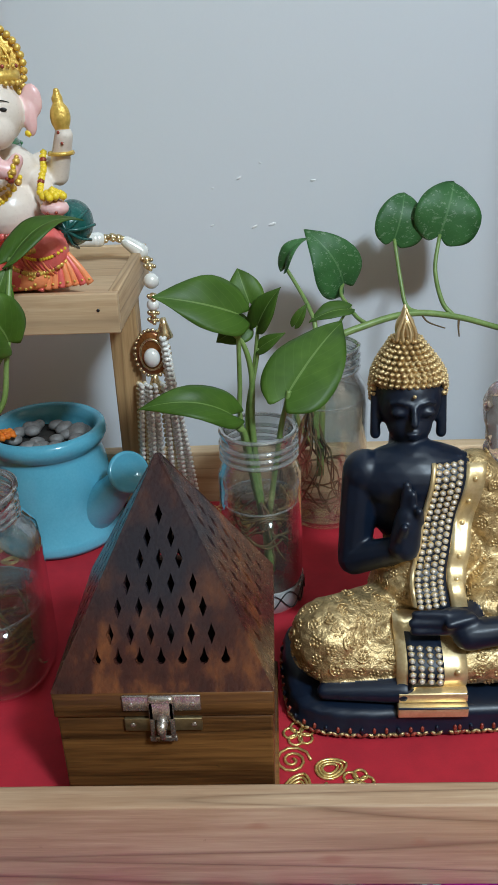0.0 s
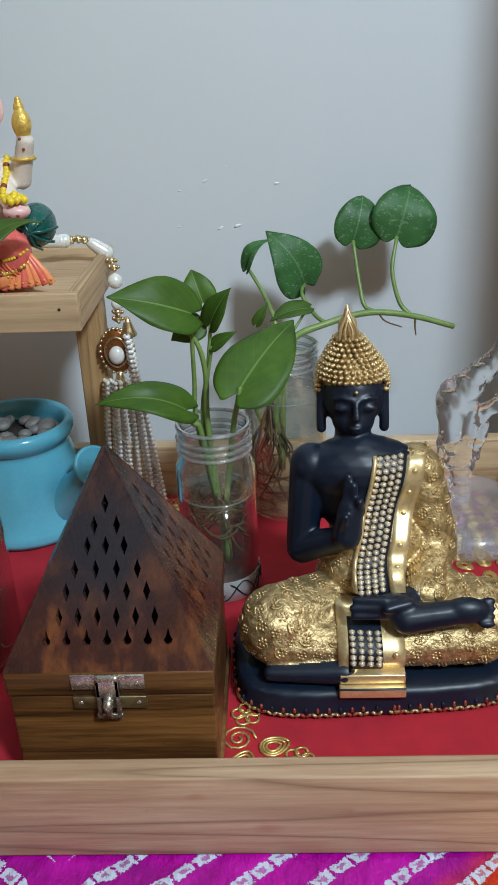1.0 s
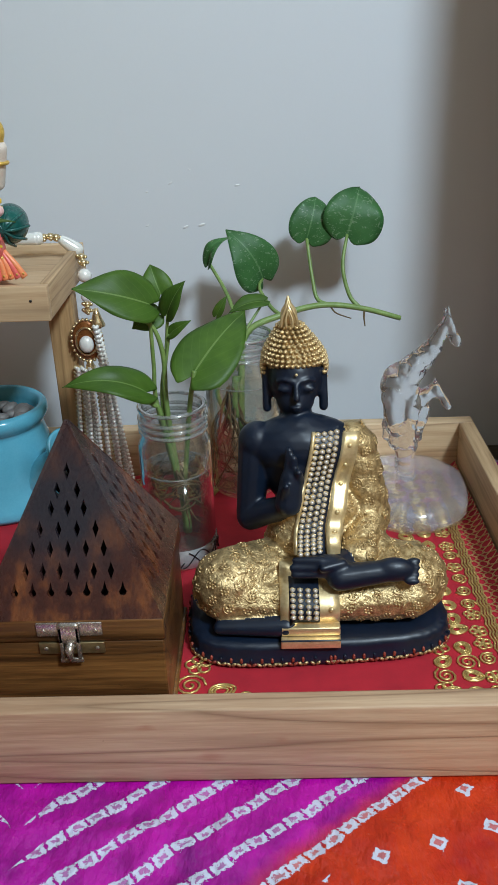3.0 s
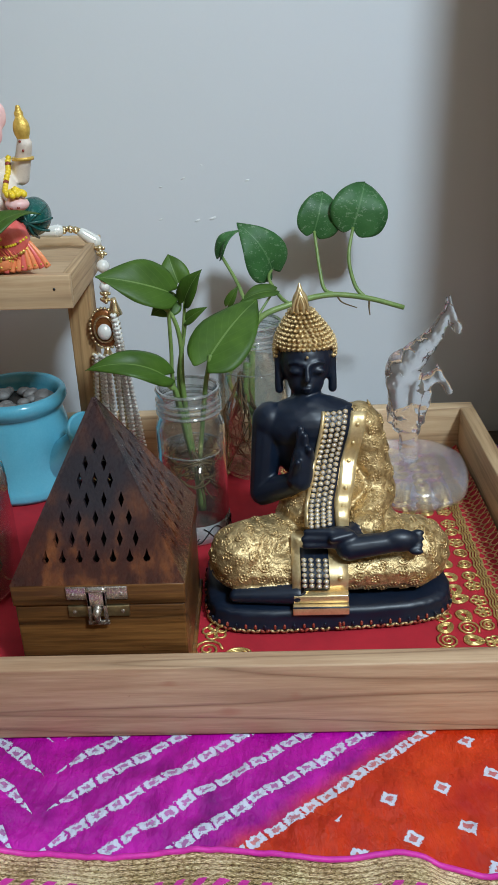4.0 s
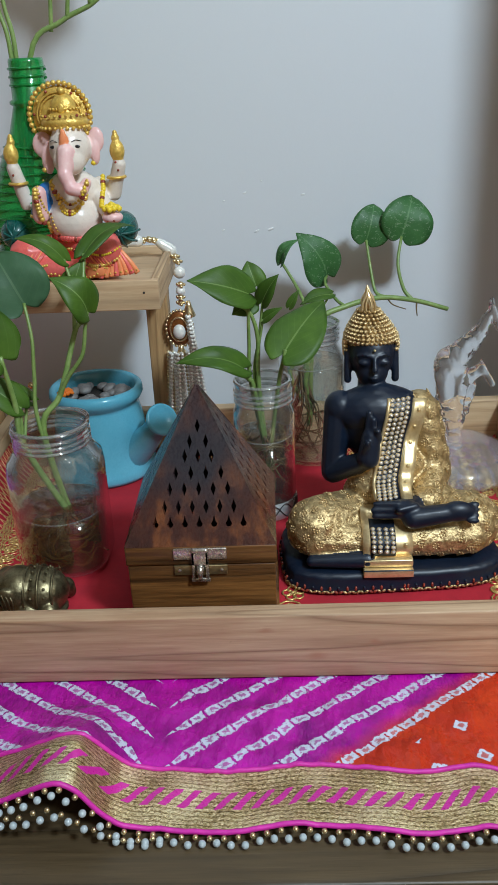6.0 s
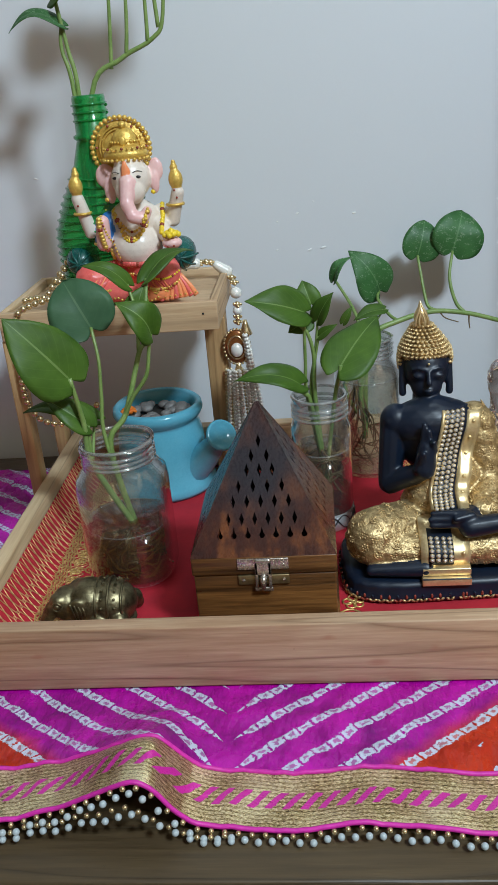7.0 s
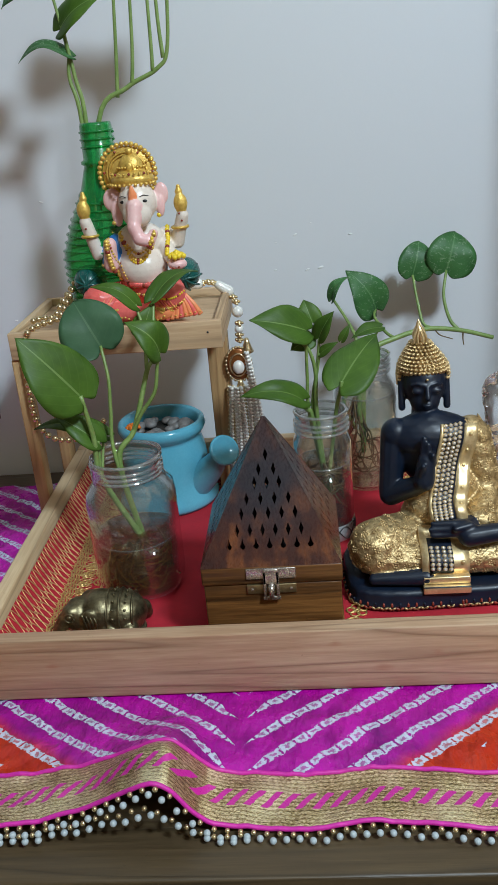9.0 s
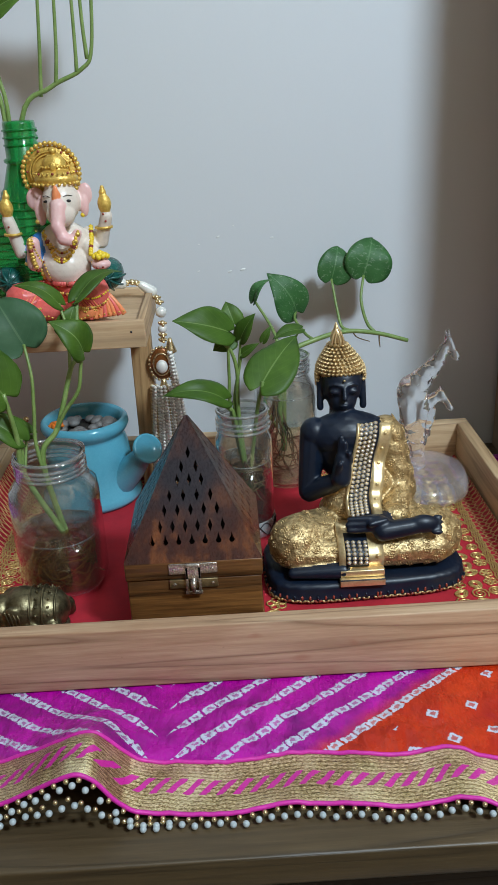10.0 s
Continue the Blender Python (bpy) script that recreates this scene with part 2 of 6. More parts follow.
def burnt_wood(name):
    """Lacquered sheesham, sooty towards the middle of the faces."""
    n = Nodes(name)
    v = n.coord((1.0, 1.0, 0.30), rot=(0.0, 0.35, 0.0))
    grain = n.noise(95.0, 5, 0.6, v)
    fine = n.noise(700.0, 3, 0.6, v)
    blot = n.noise(24.0, 3)
    col = n.ramp(n.math("ADD", n.math("MULTIPLY", grain, 0.75), n.math("MULTIPLY", blot, 0.3)),
                 [(0.30, (0.014, 0.007, 0.009)), (0.52, (0.056, 0.018, 0.014)), (0.72, (0.24, 0.078, 0.026))])
    tc = n.t.nodes.new("ShaderNodeTexCoord")
    d = n.t.nodes.new("ShaderNodeVectorMath")
    d.operation = "DISTANCE"
    d.inputs[1].default_value = (0.0, -0.018, 0.128)
    n.link(tc.outputs["Object"], d.inputs[0])
    soot = n.t.nodes.new("ShaderNodeMapRange")
    soot.inputs["From Min"].default_value, soot.inputs["From Max"].default_value = 0.014, 0.055
    soot.inputs["To Min"].default_value, soot.inputs["To Max"].default_value = 0.93, 0.0
    n.link(n.math("ADD", d.outputs["Value"], n.math("MULTIPLY", n.math("SUBTRACT", blot, 0.5), 0.05)), soot.inputs["Value"])
    n.base(n.mix(soot.outputs[0], col, (0.022, 0.022, 0.030)), n.math("ADD", n.math("MULTIPLY", fine, 0.2), 0.18))
    n.bump(n.math("ADD", grain, fine), 0.18, 0.0006)
    return n.mat


def frosted_crystal():
    n = Nodes("frosted_crystal")
    n.base(n.ramp(n.noise(50.0, 4), [(0.3, (0.46, 0.46, 0.53)), (0.7, (0.62, 0.61, 0.68))]), 0.24)
    n.b.inputs["Coat Weight"].default_value = 1.0
    n.b.inputs["Coat Roughness"].default_value = 0.06
    n.b.inputs["Transmission Weight"].default_value = 0.78
    n.b.inputs["IOR"].default_value = 1.35
    n.bump(n.noise(120.0, 3, 0.5, n.coord((1, 1, 1))), 0.45, 0.003)
    return n.mat


def green_plastic():
    """Crumpled green bottle plastic: partly clear, partly cloudy, with a sheen."""
    mat = thin_glass("green_plastic", (0.22, 0.80, 0.36), 2.2)
    t = mat.node_tree
    cloudy = t.nodes["Principled BSDF"]
    cloudy.inputs["Base Color"].default_value = (0.012, 0.34, 0.085, 1)
    cloudy.inputs["Roughness"].default_value = 0.18
    mx = t.nodes.new("ShaderNodeMixShader")
    mx.inputs[0].default_value = 0.40
    out = t.nodes["Material Output"]
    t.links.new(out.inputs["Surface"].links[0].from_socket, mx.inputs[1])
    t.links.new(cloudy.outputs[0], mx.inputs[2])
    t.links.new(mx.outputs[0], out.inputs["Surface"])
    return mat


M = {
    "wall": wall_paint(),
    # Unseen room surfaces: colours set by the warm fill they bounce.
    "cream": plain("cream_bounce_paint", (0.30, 0.195, 0.105), (0.36, 0.235, 0.13), 3, 0.6),
    "floor": plain("floor_tile", (0.13, 0.10, 0.07), (0.19, 0.145, 0.10), 6, 0.35),
    "ceiling": plain("ceiling_paint", (0.34, 0.30, 0.25), (0.40, 0.355, 0.30), 4, 0.7),
    "skirting": plain("brown_skirting", (0.10, 0.065, 0.04), (0.16, 0.11, 0.075), 20, 0.45),
    # Brown lightened to bounce more light onto the shaded wall.
    "cupboard": wood("cupboard_laminate", (0.24, 0.165, 0.105), (0.32, 0.225, 0.145), (0.40, 0.29, 0.19), 2, 0.5),
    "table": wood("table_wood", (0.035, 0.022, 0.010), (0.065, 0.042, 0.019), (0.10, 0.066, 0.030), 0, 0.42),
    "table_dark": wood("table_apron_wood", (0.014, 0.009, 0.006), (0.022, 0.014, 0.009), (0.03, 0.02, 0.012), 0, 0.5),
    "pine_x": wood("pine_along_x", (0.40, 0.235, 0.12), (0.53, 0.35, 0.20), (0.67, 0.49, 0.30), 0),
    "pine_front": wood("pine_front_board", (0.26, 0.130, 0.065), (0.41, 0.245, 0.145), (0.56, 0.385, 0.245), 0, 0.55, 10.0, ((0.038, 0.0190, 0.0022), (0.006, 0.0400, 0.0016), (0.075, 0.0300, 0.0014), (-0.19, 0.030, 0.0016))),
    "pine_y": wood("pine_along_y", (0.36, 0.21, 0.10), (0.54, 0.36, 0.20), (0.68, 0.51, 0.31), 1),
    "pine_z": wood("pine_along_z", (0.34, 0.19, 0.08), (0.50, 0.31, 0.14), (0.62, 0.43, 0.22), 2),
    "silk": bandhani(),
    "lace": gold_lace(),
    "piping": plain("pink_piping", (0.50, 0.015, 0.28), (0.72, 0.03, 0.42), 200, 0.5),
    "pearl": plain("pearl", (0.76, 0.75, 0.70), (0.86, 0.85, 0.81), 80, 0.14, 0.12, bump=0),
    "pearl_gold": plain("champagne_pearl", (0.62, 0.50, 0.28), (0.78, 0.68, 0.44), 80, 0.22, 0.2, bump=0),
    "pearl_grey": plain("grey_pearl", (0.33, 0.39, 0.42), (0.48, 0.54, 0.57), 80, 0.2, bump=0),
    "bead": plain("gold_bead", (0.55, 0.42, 0.22), (0.85, 0.70, 0.44), 120, 0.25, 0.9, bump=0),
    "velvet": plain("red_velvet", (0.34, 0.008, 0.020), (0.52, 0.014, 0.030), 45, 0.85, bump=0.3, fine=1500),
    "zari": plain("gold_zari_thread", (0.52, 0.34, 0.10), (0.92, 0.68, 0.28), 300, 0.36, 0.75, bump=0),
    "net": plain("gold_net_thread", (0.55, 0.33, 0.12), (0.84, 0.58, 0.30), 300, 0.36, 0.7, bump=0),
    "resin": plain("blue_black_resin", (0.0022, 0.0065, 0.017), (0.0045, 0.012, 0.030), 90, 0.42, bump=0.08),
    "gilt": plain("antique_gilt", (0.26, 0.155, 0.055), (0.90, 0.68, 0.36), 240, 0.42, 0.8, bump=0.9, dist=0.0018, fine=520),
    "gilt_plain": plain("brushed_gilt", (0.68, 0.49, 0.23), (0.95, 0.77, 0.46), 160, 0.38, 0.7, bump=0.2),
    "gem": plain("rhinestone", (0.62, 0.55, 0.48), (0.95, 0.88, 0.80), 900, 0.10, 0.45, bump=0),
    "ruby": plain("red_enamel", (0.20, 0.03, 0.02), (0.36, 0.07, 0.04), 200, 0.25, bump=0),
    "marble": plain("marble_white_paint", (0.70, 0.60, 0.52), (0.82, 0.73, 0.64), 60, 0.30),
    "pinkskin": plain("pink_paint", (0.80, 0.42, 0.42), (0.88, 0.62, 0.58), 60, 0.32),
    "coral": plain("coral_paint", (0.70, 0.085, 0.075), (0.84, 0.20, 0.17), 70, 0.34),
    "orange": plain("orange_paint", (0.84, 0.22, 0.08), (0.92, 0.34, 0.15), 70, 0.36),
    "yellow": plain("yellow_paint", (0.80, 0.55, 0.02), (0.90, 0.68, 0.05), 70, 0.36),
    "bluepaint": plain("blue_paint", (0.02, 0.12, 0.42), (0.04, 0.22, 0.55), 70, 0.3),
    "teal": plain("dark_green_paint", (0.004, 0.05, 0.045), (0.012, 0.12, 0.10), 70, 0.25),
    "goldpaint": plain("gold_paint", (0.56, 0.33, 0.055), (0.92, 0.64, 0.16), 260, 0.36, 0.40, bump=0.7, dist=0.0014),
    "black": plain("black_paint", (0.01, 0.01, 0.01), (0.02, 0.02, 0.02), 70, 0.3, bump=0),
    # Whitish diffuse part stands in for highlights the single lamp leaves out.
    "glass": thin_glass("clear_glass", (0.94, 0.955, 0.95), 3.6, 0.028),
    "crystal": glass("moulded_crystal", (0.985, 0.98, 0.99), 0.0, 1.46, 0.15),
    "frosted": frosted_crystal(),
    # Neck rings and waterline: whiter still, rim highlights put into the colour.
    "ring_glass": thin_glass("highlit_ring_glass", (0.90, 0.915, 0.91), 4.0, 0.22),
    "band": thin_glass("frosted_band", (0.80, 0.80, 0.78), 1.0, 0.55),
    "water": thin_glass("water", (0.92, 0.90, 0.83), 1.0),
    "stale": thin_glass("stale_water", (0.60, 0.36, 0.10), 1.6),
    "green_pet": green_plastic(),
    "leaf": leaf_green("pothos_leaf", (0.040, 0.098, 0.010), (0.100, 0.205, 0.022), (0.24, 0.36, 0.11)),
    "leaf_dark": leaf_green("pothos_leaf_dark", (0.035, 0.125, 0.035), (0.068, 0.21, 0.058), (0.15, 0.30, 0.12), 0.34),
    "leaf_blue": leaf_green("pothos_leaf_blue", (0.040, 0.110, 0.050), (0.072, 0.165, 0.078), (0.13, 0.23, 0.12)),
    "stem": plain("pothos_stem", (0.12, 0.21, 0.045), (0.26, 0.36, 0.115), 90, 0.4),
    "root": plain("pothos_root", (0.09, 0.055, 0.020), (0.20, 0.13, 0.05), 120, 0.7),
    "glaze": plain("turquoise_glaze", (0.085, 0.35, 0.48), (0.14, 0.47, 0.60), 18, 0.14, bump=0.06, dist=0.002),
    # Grey taken down to carry the shade inside the planter.
    "pebble": plain("shaded_grey_pebble", (0.10, 0.092, 0.085), (0.27, 0.26, 0.25), 60, 0.5),
    "soil": plain("dark_soil", (0.015, 0.012, 0.010), (0.05, 0.04, 0.03), 150, 0.9, bump=0.6, dist=0.003),
    "petal": plain("orange_petal", (0.75, 0.14, 0.01), (0.9, 0.26, 0.02), 150, 0.6),
    "burnt": burnt_wood("burnt_sheesham"),
    "sheesham": wood("sheesham", (0.024, 0.010, 0.005), (0.105, 0.042, 0.012), (0.28, 0.120, 0.034), 0, 0.3, 4.0),
    "soot": plain("sooty_inside", (0.006, 0.005, 0.005), (0.014, 0.012, 0.011), 60, 0.9),
    "steel": plain("nickel_plate", (0.46, 0.42, 0.38), (0.70, 0.66, 0.62), 200, 0.26, 0.9, bump=0.1),
    "brass_aged": plain("aged_brass_plate", (0.22, 0.16, 0.08), (0.42, 0.33, 0.18), 160, 0.36, 0.85),
    "brass": plain("dark_brass", (0.055, 0.045, 0.025), (0.30, 0.25, 0.14), 130, 0.40, 0.9, bump=0.4, dist=0.001),
    "panel": plain("black_glass_panel", (0.006, 0.006, 0.008), (0.010, 0.010, 0.013), 10, 0.22, bump=0),
    "panel_edge": plain("brown_panel_edge", (0.20, 0.12, 0.10), (0.28, 0.18, 0.15), 40, 0.5),
    "chip": plain("bare_plaster", (0.80, 0.80, 0.80), (0.88, 0.88, 0.88), 90, 0.8),
    "lampshade": plain("lamp_housing", (0.7, 0.7, 0.7), (0.8, 0.8, 0.8), 20, 0.5),
}


M["crystal"].node_tree.nodes["Principled BSDF"].inputs["Transmission Weight"].default_value = 0.97


# ---- mesh helpers ----
def thing(name, at, label, category, group="", kind=""):
    ob = new(name)
    ob.empty_display_size = 0.02
    ob.location = at
    return tagged(ob, label, category, group, kind)


def origin_of(parent):
    total = Vector((0, 0, 0))
    while parent is not None:
        total += Vector(parent.location)
        parent = parent.parent
    return total


def finish(name, bm, mats, smooth=True):
    me = bpy.data.meshes.new(name)
    bm.to_mesh(me)
    bm.free()
    for m in mats if isinstance(mats, (list, tuple)) else [mats]:
        me.materials.append(m)
    if smooth:
        me.polygons.foreach_set("use_smooth", [True] * len(me.polygons))
    return me


def part(name, bm, material, parent, label="", smooth=True):
    """A bmesh in world places becomes one mesh under a thing or a part."""
    bmesh.ops.translate(bm, verts=bm.verts, vec=-origin_of(parent))
    ob = new(name, finish(name, bm, material, smooth))
    ob.parent = parent
    return tagged(ob, label)


def piece(name, mesh, at, parent, turn=None, size=None):
    """One of many alike parts that share a mesh."""
    ob = new(name, mesh)
    ob.parent = parent
    ob.location = Vector(at) - origin_of(parent)
    if turn is not None:
        ob.rotation_euler = turn
    if size is not None:
        ob.scale = size
    return ob


def box(bm, lo, hi, bevel=0.001):
    lo, hi = Vector(lo), Vector(hi)
    g = bmesh.ops.create_cube(bm, size=1.0)
    size = hi - lo
    for v in g["verts"]:
        v.co = Vector((v.co.x * size.x, v.co.y * size.y, v.co.z * size.z)) + (lo + hi) / 2
    if bevel:
        edges = list({e for v in g["verts"] for e in v.link_edges})
        bmesh.ops.bevel(bm, geom=edges, offset=bevel, segments=2, affect="EDGES", profile=0.6)
    return bm


def ball(bm, c, r, div=2, turn=None, mat=0):
    r = (r, r, r) if isinstance(r, (int, float)) else r
    m = Matrix.Translation(c) @ (Euler(turn).to_matrix().to_4x4() if turn else Matrix()) @ Matrix.Diagonal((*r, 1))
    g = bmesh.ops.create_icosphere(bm, subdivisions=div, radius=1.0, matrix=m)
    if mat:
        for f in {f for v in g["verts"] for f in v.link_faces}:
            f.material_index = mat
    return g["verts"]


def spline(pts, per=6):
    """Catmull-Rom through the points."""
    p = [Vector(q) for q in pts]
    if len(p) < 3:
        return [p[0].lerp(p[-1], i / per) for i in range(per + 1)]
    p = [2 * p[0] - p[1], *p, 2 * p[-1] - p[-2]]
    out = []
    for i in range(1, len(p) - 2):
        a, b, c, d = p[i - 1:i + 3]
        for k in range(per):
            t = k / per
            out.append(0.5 * (2 * b + (c - a) * t + (2 * a - 5 * b + 4 * c - d) * t * t + (3 * b - a - 3 * c + d) * t ** 3))
    out.append(p[-2])
    return out


def tube(bm, pts, r0, r1=None, sides=8, per=6, smooth=True, mat=0):
    """A round rod through the points, tapering from r0 to r1."""
    r1 = r0 if r1 is None else r1
    path = spline(pts, per) if smooth else [Vector(p) for p in pts]
    n = len(path)
    rings, ref = [], None
    for i, p in enumerate(path):
        d = (path[min(i + 1, n - 1)] - path[max(i - 1, 0)]).normalized()
        if ref is None:
            ref = d.orthogonal().normalized()
        ref = (ref - d * ref.dot(d)).normalized()
        side = d.cross(ref)
        r = r0 + (r1 - r0) * i / (n - 1)
        rings.append([bm.verts.new(p + (ref * math.cos(a) + side * math.sin(a)) * r)
                      for a in (2 * math.pi * k / sides for k in range(sides))])
    faces = []
    for a, b in zip(rings, rings[1:]):
        for k in range(sides):
            faces.append(bm.faces.new((a[k], a[(k + 1) % sides], b[(k + 1) % sides], b[k])))
    faces.append(bm.faces.new(list(reversed(rings[0]))))
    faces.append(bm.faces.new(rings[-1]))
    for f in faces:
        f.material_index = mat
    return bm


def lathe(bm, c, profile, sides=40, squash=(1, 1), power=2.0, wave=None):
    """Turns (radius, height) pairs round a vertical axis. power over 2 squares the plan."""
    rings = []
    for r, z in profile:
        ring = []
        for k in range(sides):
            a = 2 * math.pi * k / sides
            ca, sa = math.cos(a), math.sin(a)
            e = 2.0 / power
            x = math.copysign(abs(ca) ** e, ca)
            y = math.copysign(abs(sa) ** e, sa)
            rr = r * (1 + (wave(a, z) if wave else 0))
            ring.append(bm.verts.new((c[0] + rr * x * squash[0], c[1] + rr * y * squash[1], c[2] + z)))
        rings.append(ring)
    for a, b in zip(rings, rings[1:]):
        for k in range(sides):
            bm.faces.new((a[k], a[(k + 1) % sides], b[(k + 1) % sides], b[k]))
    bm.faces.new(list(reversed(rings[0])))
    bm.faces.new(rings[-1])
    return bm


def ball_mesh(name, r, div, material):
    bm = bmesh.new()
    ball(bm, (0, 0, 0), r, div)
    return finish(name, bm, material)


def sculpt(prims, voxel, smooth=6):
    """Melts ellipsoids ('e', centre, radii, material) and rods ('c', a, b, ra, rb, material) into one skin;
    each face takes the material of the nearest form."""
    bm = bmesh.new()
    for p in prims:
        if p[0] == "e":
            ball(bm, p[1], p[2], 3)
        else:
            a, b, ra, rb = Vector(p[1]), Vector(p[2]), p[3], p[4]
            ball(bm, a, ra, 2)
            ball(bm, b, rb, 2)
            tube(bm, [a, b], ra * 0.99, rb * 0.99, 12, 2)
    me = finish("clay", bm, M["resin"])
    ob = new("clay", me)
    mod = ob.modifiers.new("melt", "REMESH")
    mod.mode, mod.voxel_size = "VOXEL", voxel
    sm = ob.modifiers.new("soften", "SMOOTH")
    sm.factor, sm.iterations = 0.5, smooth
    dg = bpy.context.evaluated_depsgraph_get()
    dg.update()
    out = bpy.data.meshes.new_from_object(ob.evaluated_get(dg))
    bpy.data.objects.remove(ob)
    n = len(out.polygons)
    cs = np.empty(n * 3)
    out.polygons.foreach_get("center", cs)
    cs = cs.reshape(-1, 3)
    best, which = np.full(n, 1e9), np.zeros(n, dtype=int)
    for p in prims:
        if p[0] == "e":
            r = np.array(p[2] if not isinstance(p[2], (int, float)) else (p[2],) * 3, dtype=float)
            d = (np.linalg.norm((cs - np.array(p[1])) / r, axis=1) - 1) * r.min()
        else:
            a, b = np.array(p[1], dtype=float), np.array(p[2], dtype=float)
            t = np.clip(((cs - a) @ (b - a)) / ((b - a) @ (b - a) + 1e-12), 0, 1)
            d = np.linalg.norm(cs - (a + t[:, None] * (b - a)), axis=1) - (p[3] + (p[4] - p[3]) * t)
        near = d < best
        best[near], which[near] = d[near], p[-1]
    bm = bmesh.new()
    bm.from_mesh(out)
    bpy.data.meshes.remove(out)
    bm.faces.ensure_lookup_table()
    for f, w in zip(bm.faces, which):
        f.material_index = int(w)
    return bm


# ---- the room ----
FLOOR, TOP, WALL = -0.77, -0.0085, 0.437


def slab(name, lo, hi, material, label, category="wall"):
    bm = bmesh.new()
    box(bm, lo, hi, 0)
    ob = new(name, finish(name, bm, material, False))
    return tagged(ob, label, category, kind="structure")


wall_north = slab("wall_north", (-2.2, WALL, FLOOR - 0.1), (1.8, WALL + 0.12, 1.95), M["wall"], "plain cool white painted wall behind the table")
# Unseen walls, floor and ceiling, added to bounce warm light onto the table.
slab("wall_south", (-2.2, -2.72, FLOOR - 0.1), (1.8, -2.6, 1.95), M["cream"], "unseen cream painted wall closing the room, added for warm bounce light")
slab("wall_west", (-2.32, -2.72, FLOOR - 0.1), (-2.2, WALL + 0.12, 1.95), M["cream"], "unseen cream painted side wall, added for warm bounce light")
slab("wall_east", (1.8, -2.72, FLOOR - 0.1), (1.92, WALL + 0.12, 1.95), M["cream"], "unseen cream painted side wall, added for warm bounce light")
slab("floor", (-2.2, -2.6, FLOOR - 0.1), (1.8, WALL, FLOOR), M["floor"], "unseen warm brown tiled floor, coloured for bounce light", "floor")
slab("ceiling", (-2.2, -2.6, 1.95), (1.8, WALL, 2.05), M["ceiling"], "unseen plain cream ceiling, coloured for bounce light", "ceiling")
slab("baseboard", (-2.2, WALL - 0.012, -0.16), (0.262, WALL, -0.03), M["skirting"], "brown ledge running along the foot of the visible wall", "ledge")

# a few flakes where the paint has come off
rng = random.Random(4)
for x, z, s in ((-0.0197, 0.1955, 0.0022), (-0.034, 0.194, 0.0018), (0.013, 0.2285, 0.0015), (-0.068, 0.196, 0.0011),
                (-0.045, 0.232, 0.0014), (-0.066, 0.225, 0.0009), (-0.028, 0.243, 0.0008), (-0.31, 0.285, 0.0016), (-0.36, 0.16, 0.0014)):
    bm = bmesh.new()
    ball(bm, (x, WALL - 0.0002, z), (s * 1.5, 0.0006, s * 0.55), 2, (0, rng.uniform(-0.6, 0.6), 0))
    part("paint_flake", bm, M["chip"], wall_north)

# Unseen front set to depth by the shadow it throws on the wall.
cup = thing("cupboard", (0.5, 0.35, FLOOR), "tall light brown wooden cupboard standing against the wall", "cupboard")
bm = bmesh.new()
box(bm, (0.266, 0.218, FLOOR), (0.90, 0.425, 1.55), 0.002)
part("carcass", bm, M["cupboard"], cup)
bm = bmesh.new()
box(bm, (0.266, 0.198, FLOOR + 0.05), (0.578, 0.216, 1.545), 0.002)
part("door", bm, M["cupboard"], cup)
bm = bmesh.new()
box(bm, (0.582, 0.198, FLOOR + 0.05), (0.90, 0.216, 1.545), 0.002)
part("door", bm, M["cupboard"], cup)

# the room's hanging lamp: rod and holder over the bulb
lampbox = thing("ceiling_lamp", (LAMP[0], LAMP[1], 1.95), "white hanging ceiling lamp with a bare bulb", "lamp")
bm = bmesh.new()
tube(bm, [(LAMP[0], LAMP[1], LAMP[2] + 0.17), (LAMP[0], LAMP[1], 1.95)], 0.006, sides=10)
part("rod", bm, M["lampshade"], lampbox)
bm = bmesh.new()
lathe(bm, (LAMP[0], LAMP[1], LAMP[2] + 0.12), [(0.02, 0.0), (0.026, 0.004), (0.022, 0.035), (0.008, 0.05)], 24)
part("holder", bm, M["lampshade"], lampbox)

pan = thing("wall_panel", (-0.47, WALL, 0.04), "black glossy rectangular switch panel fixed to the wall", "wall panel")
bm = bmesh.new()
box(bm, (-0.535, WALL - 0.016, 0.0535), (-0.3985, WALL - 0.004, 0.1495), 0.001)
part("face", bm, M["panel"], pan)
bm = bmesh.new()
box(bm, (-0.533, WALL - 0.0135, 0.0455), (-0.4005, WALL, 0.0528), 0.0008)
part("edge_strip", bm, M["panel_edge"], pan, "reddish brown lower edge strip")

# ---- table ----
tab = thing("table", (-0.1, 0.1, FLOOR), "brown wooden table with a dark apron under a bright cloth", "table")
bm = bmesh.new()
box(bm, (-0.75, -0.149, TOP - 0.022), (0.256, 0.395, TOP), 0.002)
part("tabletop", bm, M["table"], tab)
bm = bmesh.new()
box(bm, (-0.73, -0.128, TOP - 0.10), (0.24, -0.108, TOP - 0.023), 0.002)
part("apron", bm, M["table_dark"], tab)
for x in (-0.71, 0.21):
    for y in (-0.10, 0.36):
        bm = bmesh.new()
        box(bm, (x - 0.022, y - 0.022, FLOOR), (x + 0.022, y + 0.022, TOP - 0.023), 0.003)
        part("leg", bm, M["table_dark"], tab)


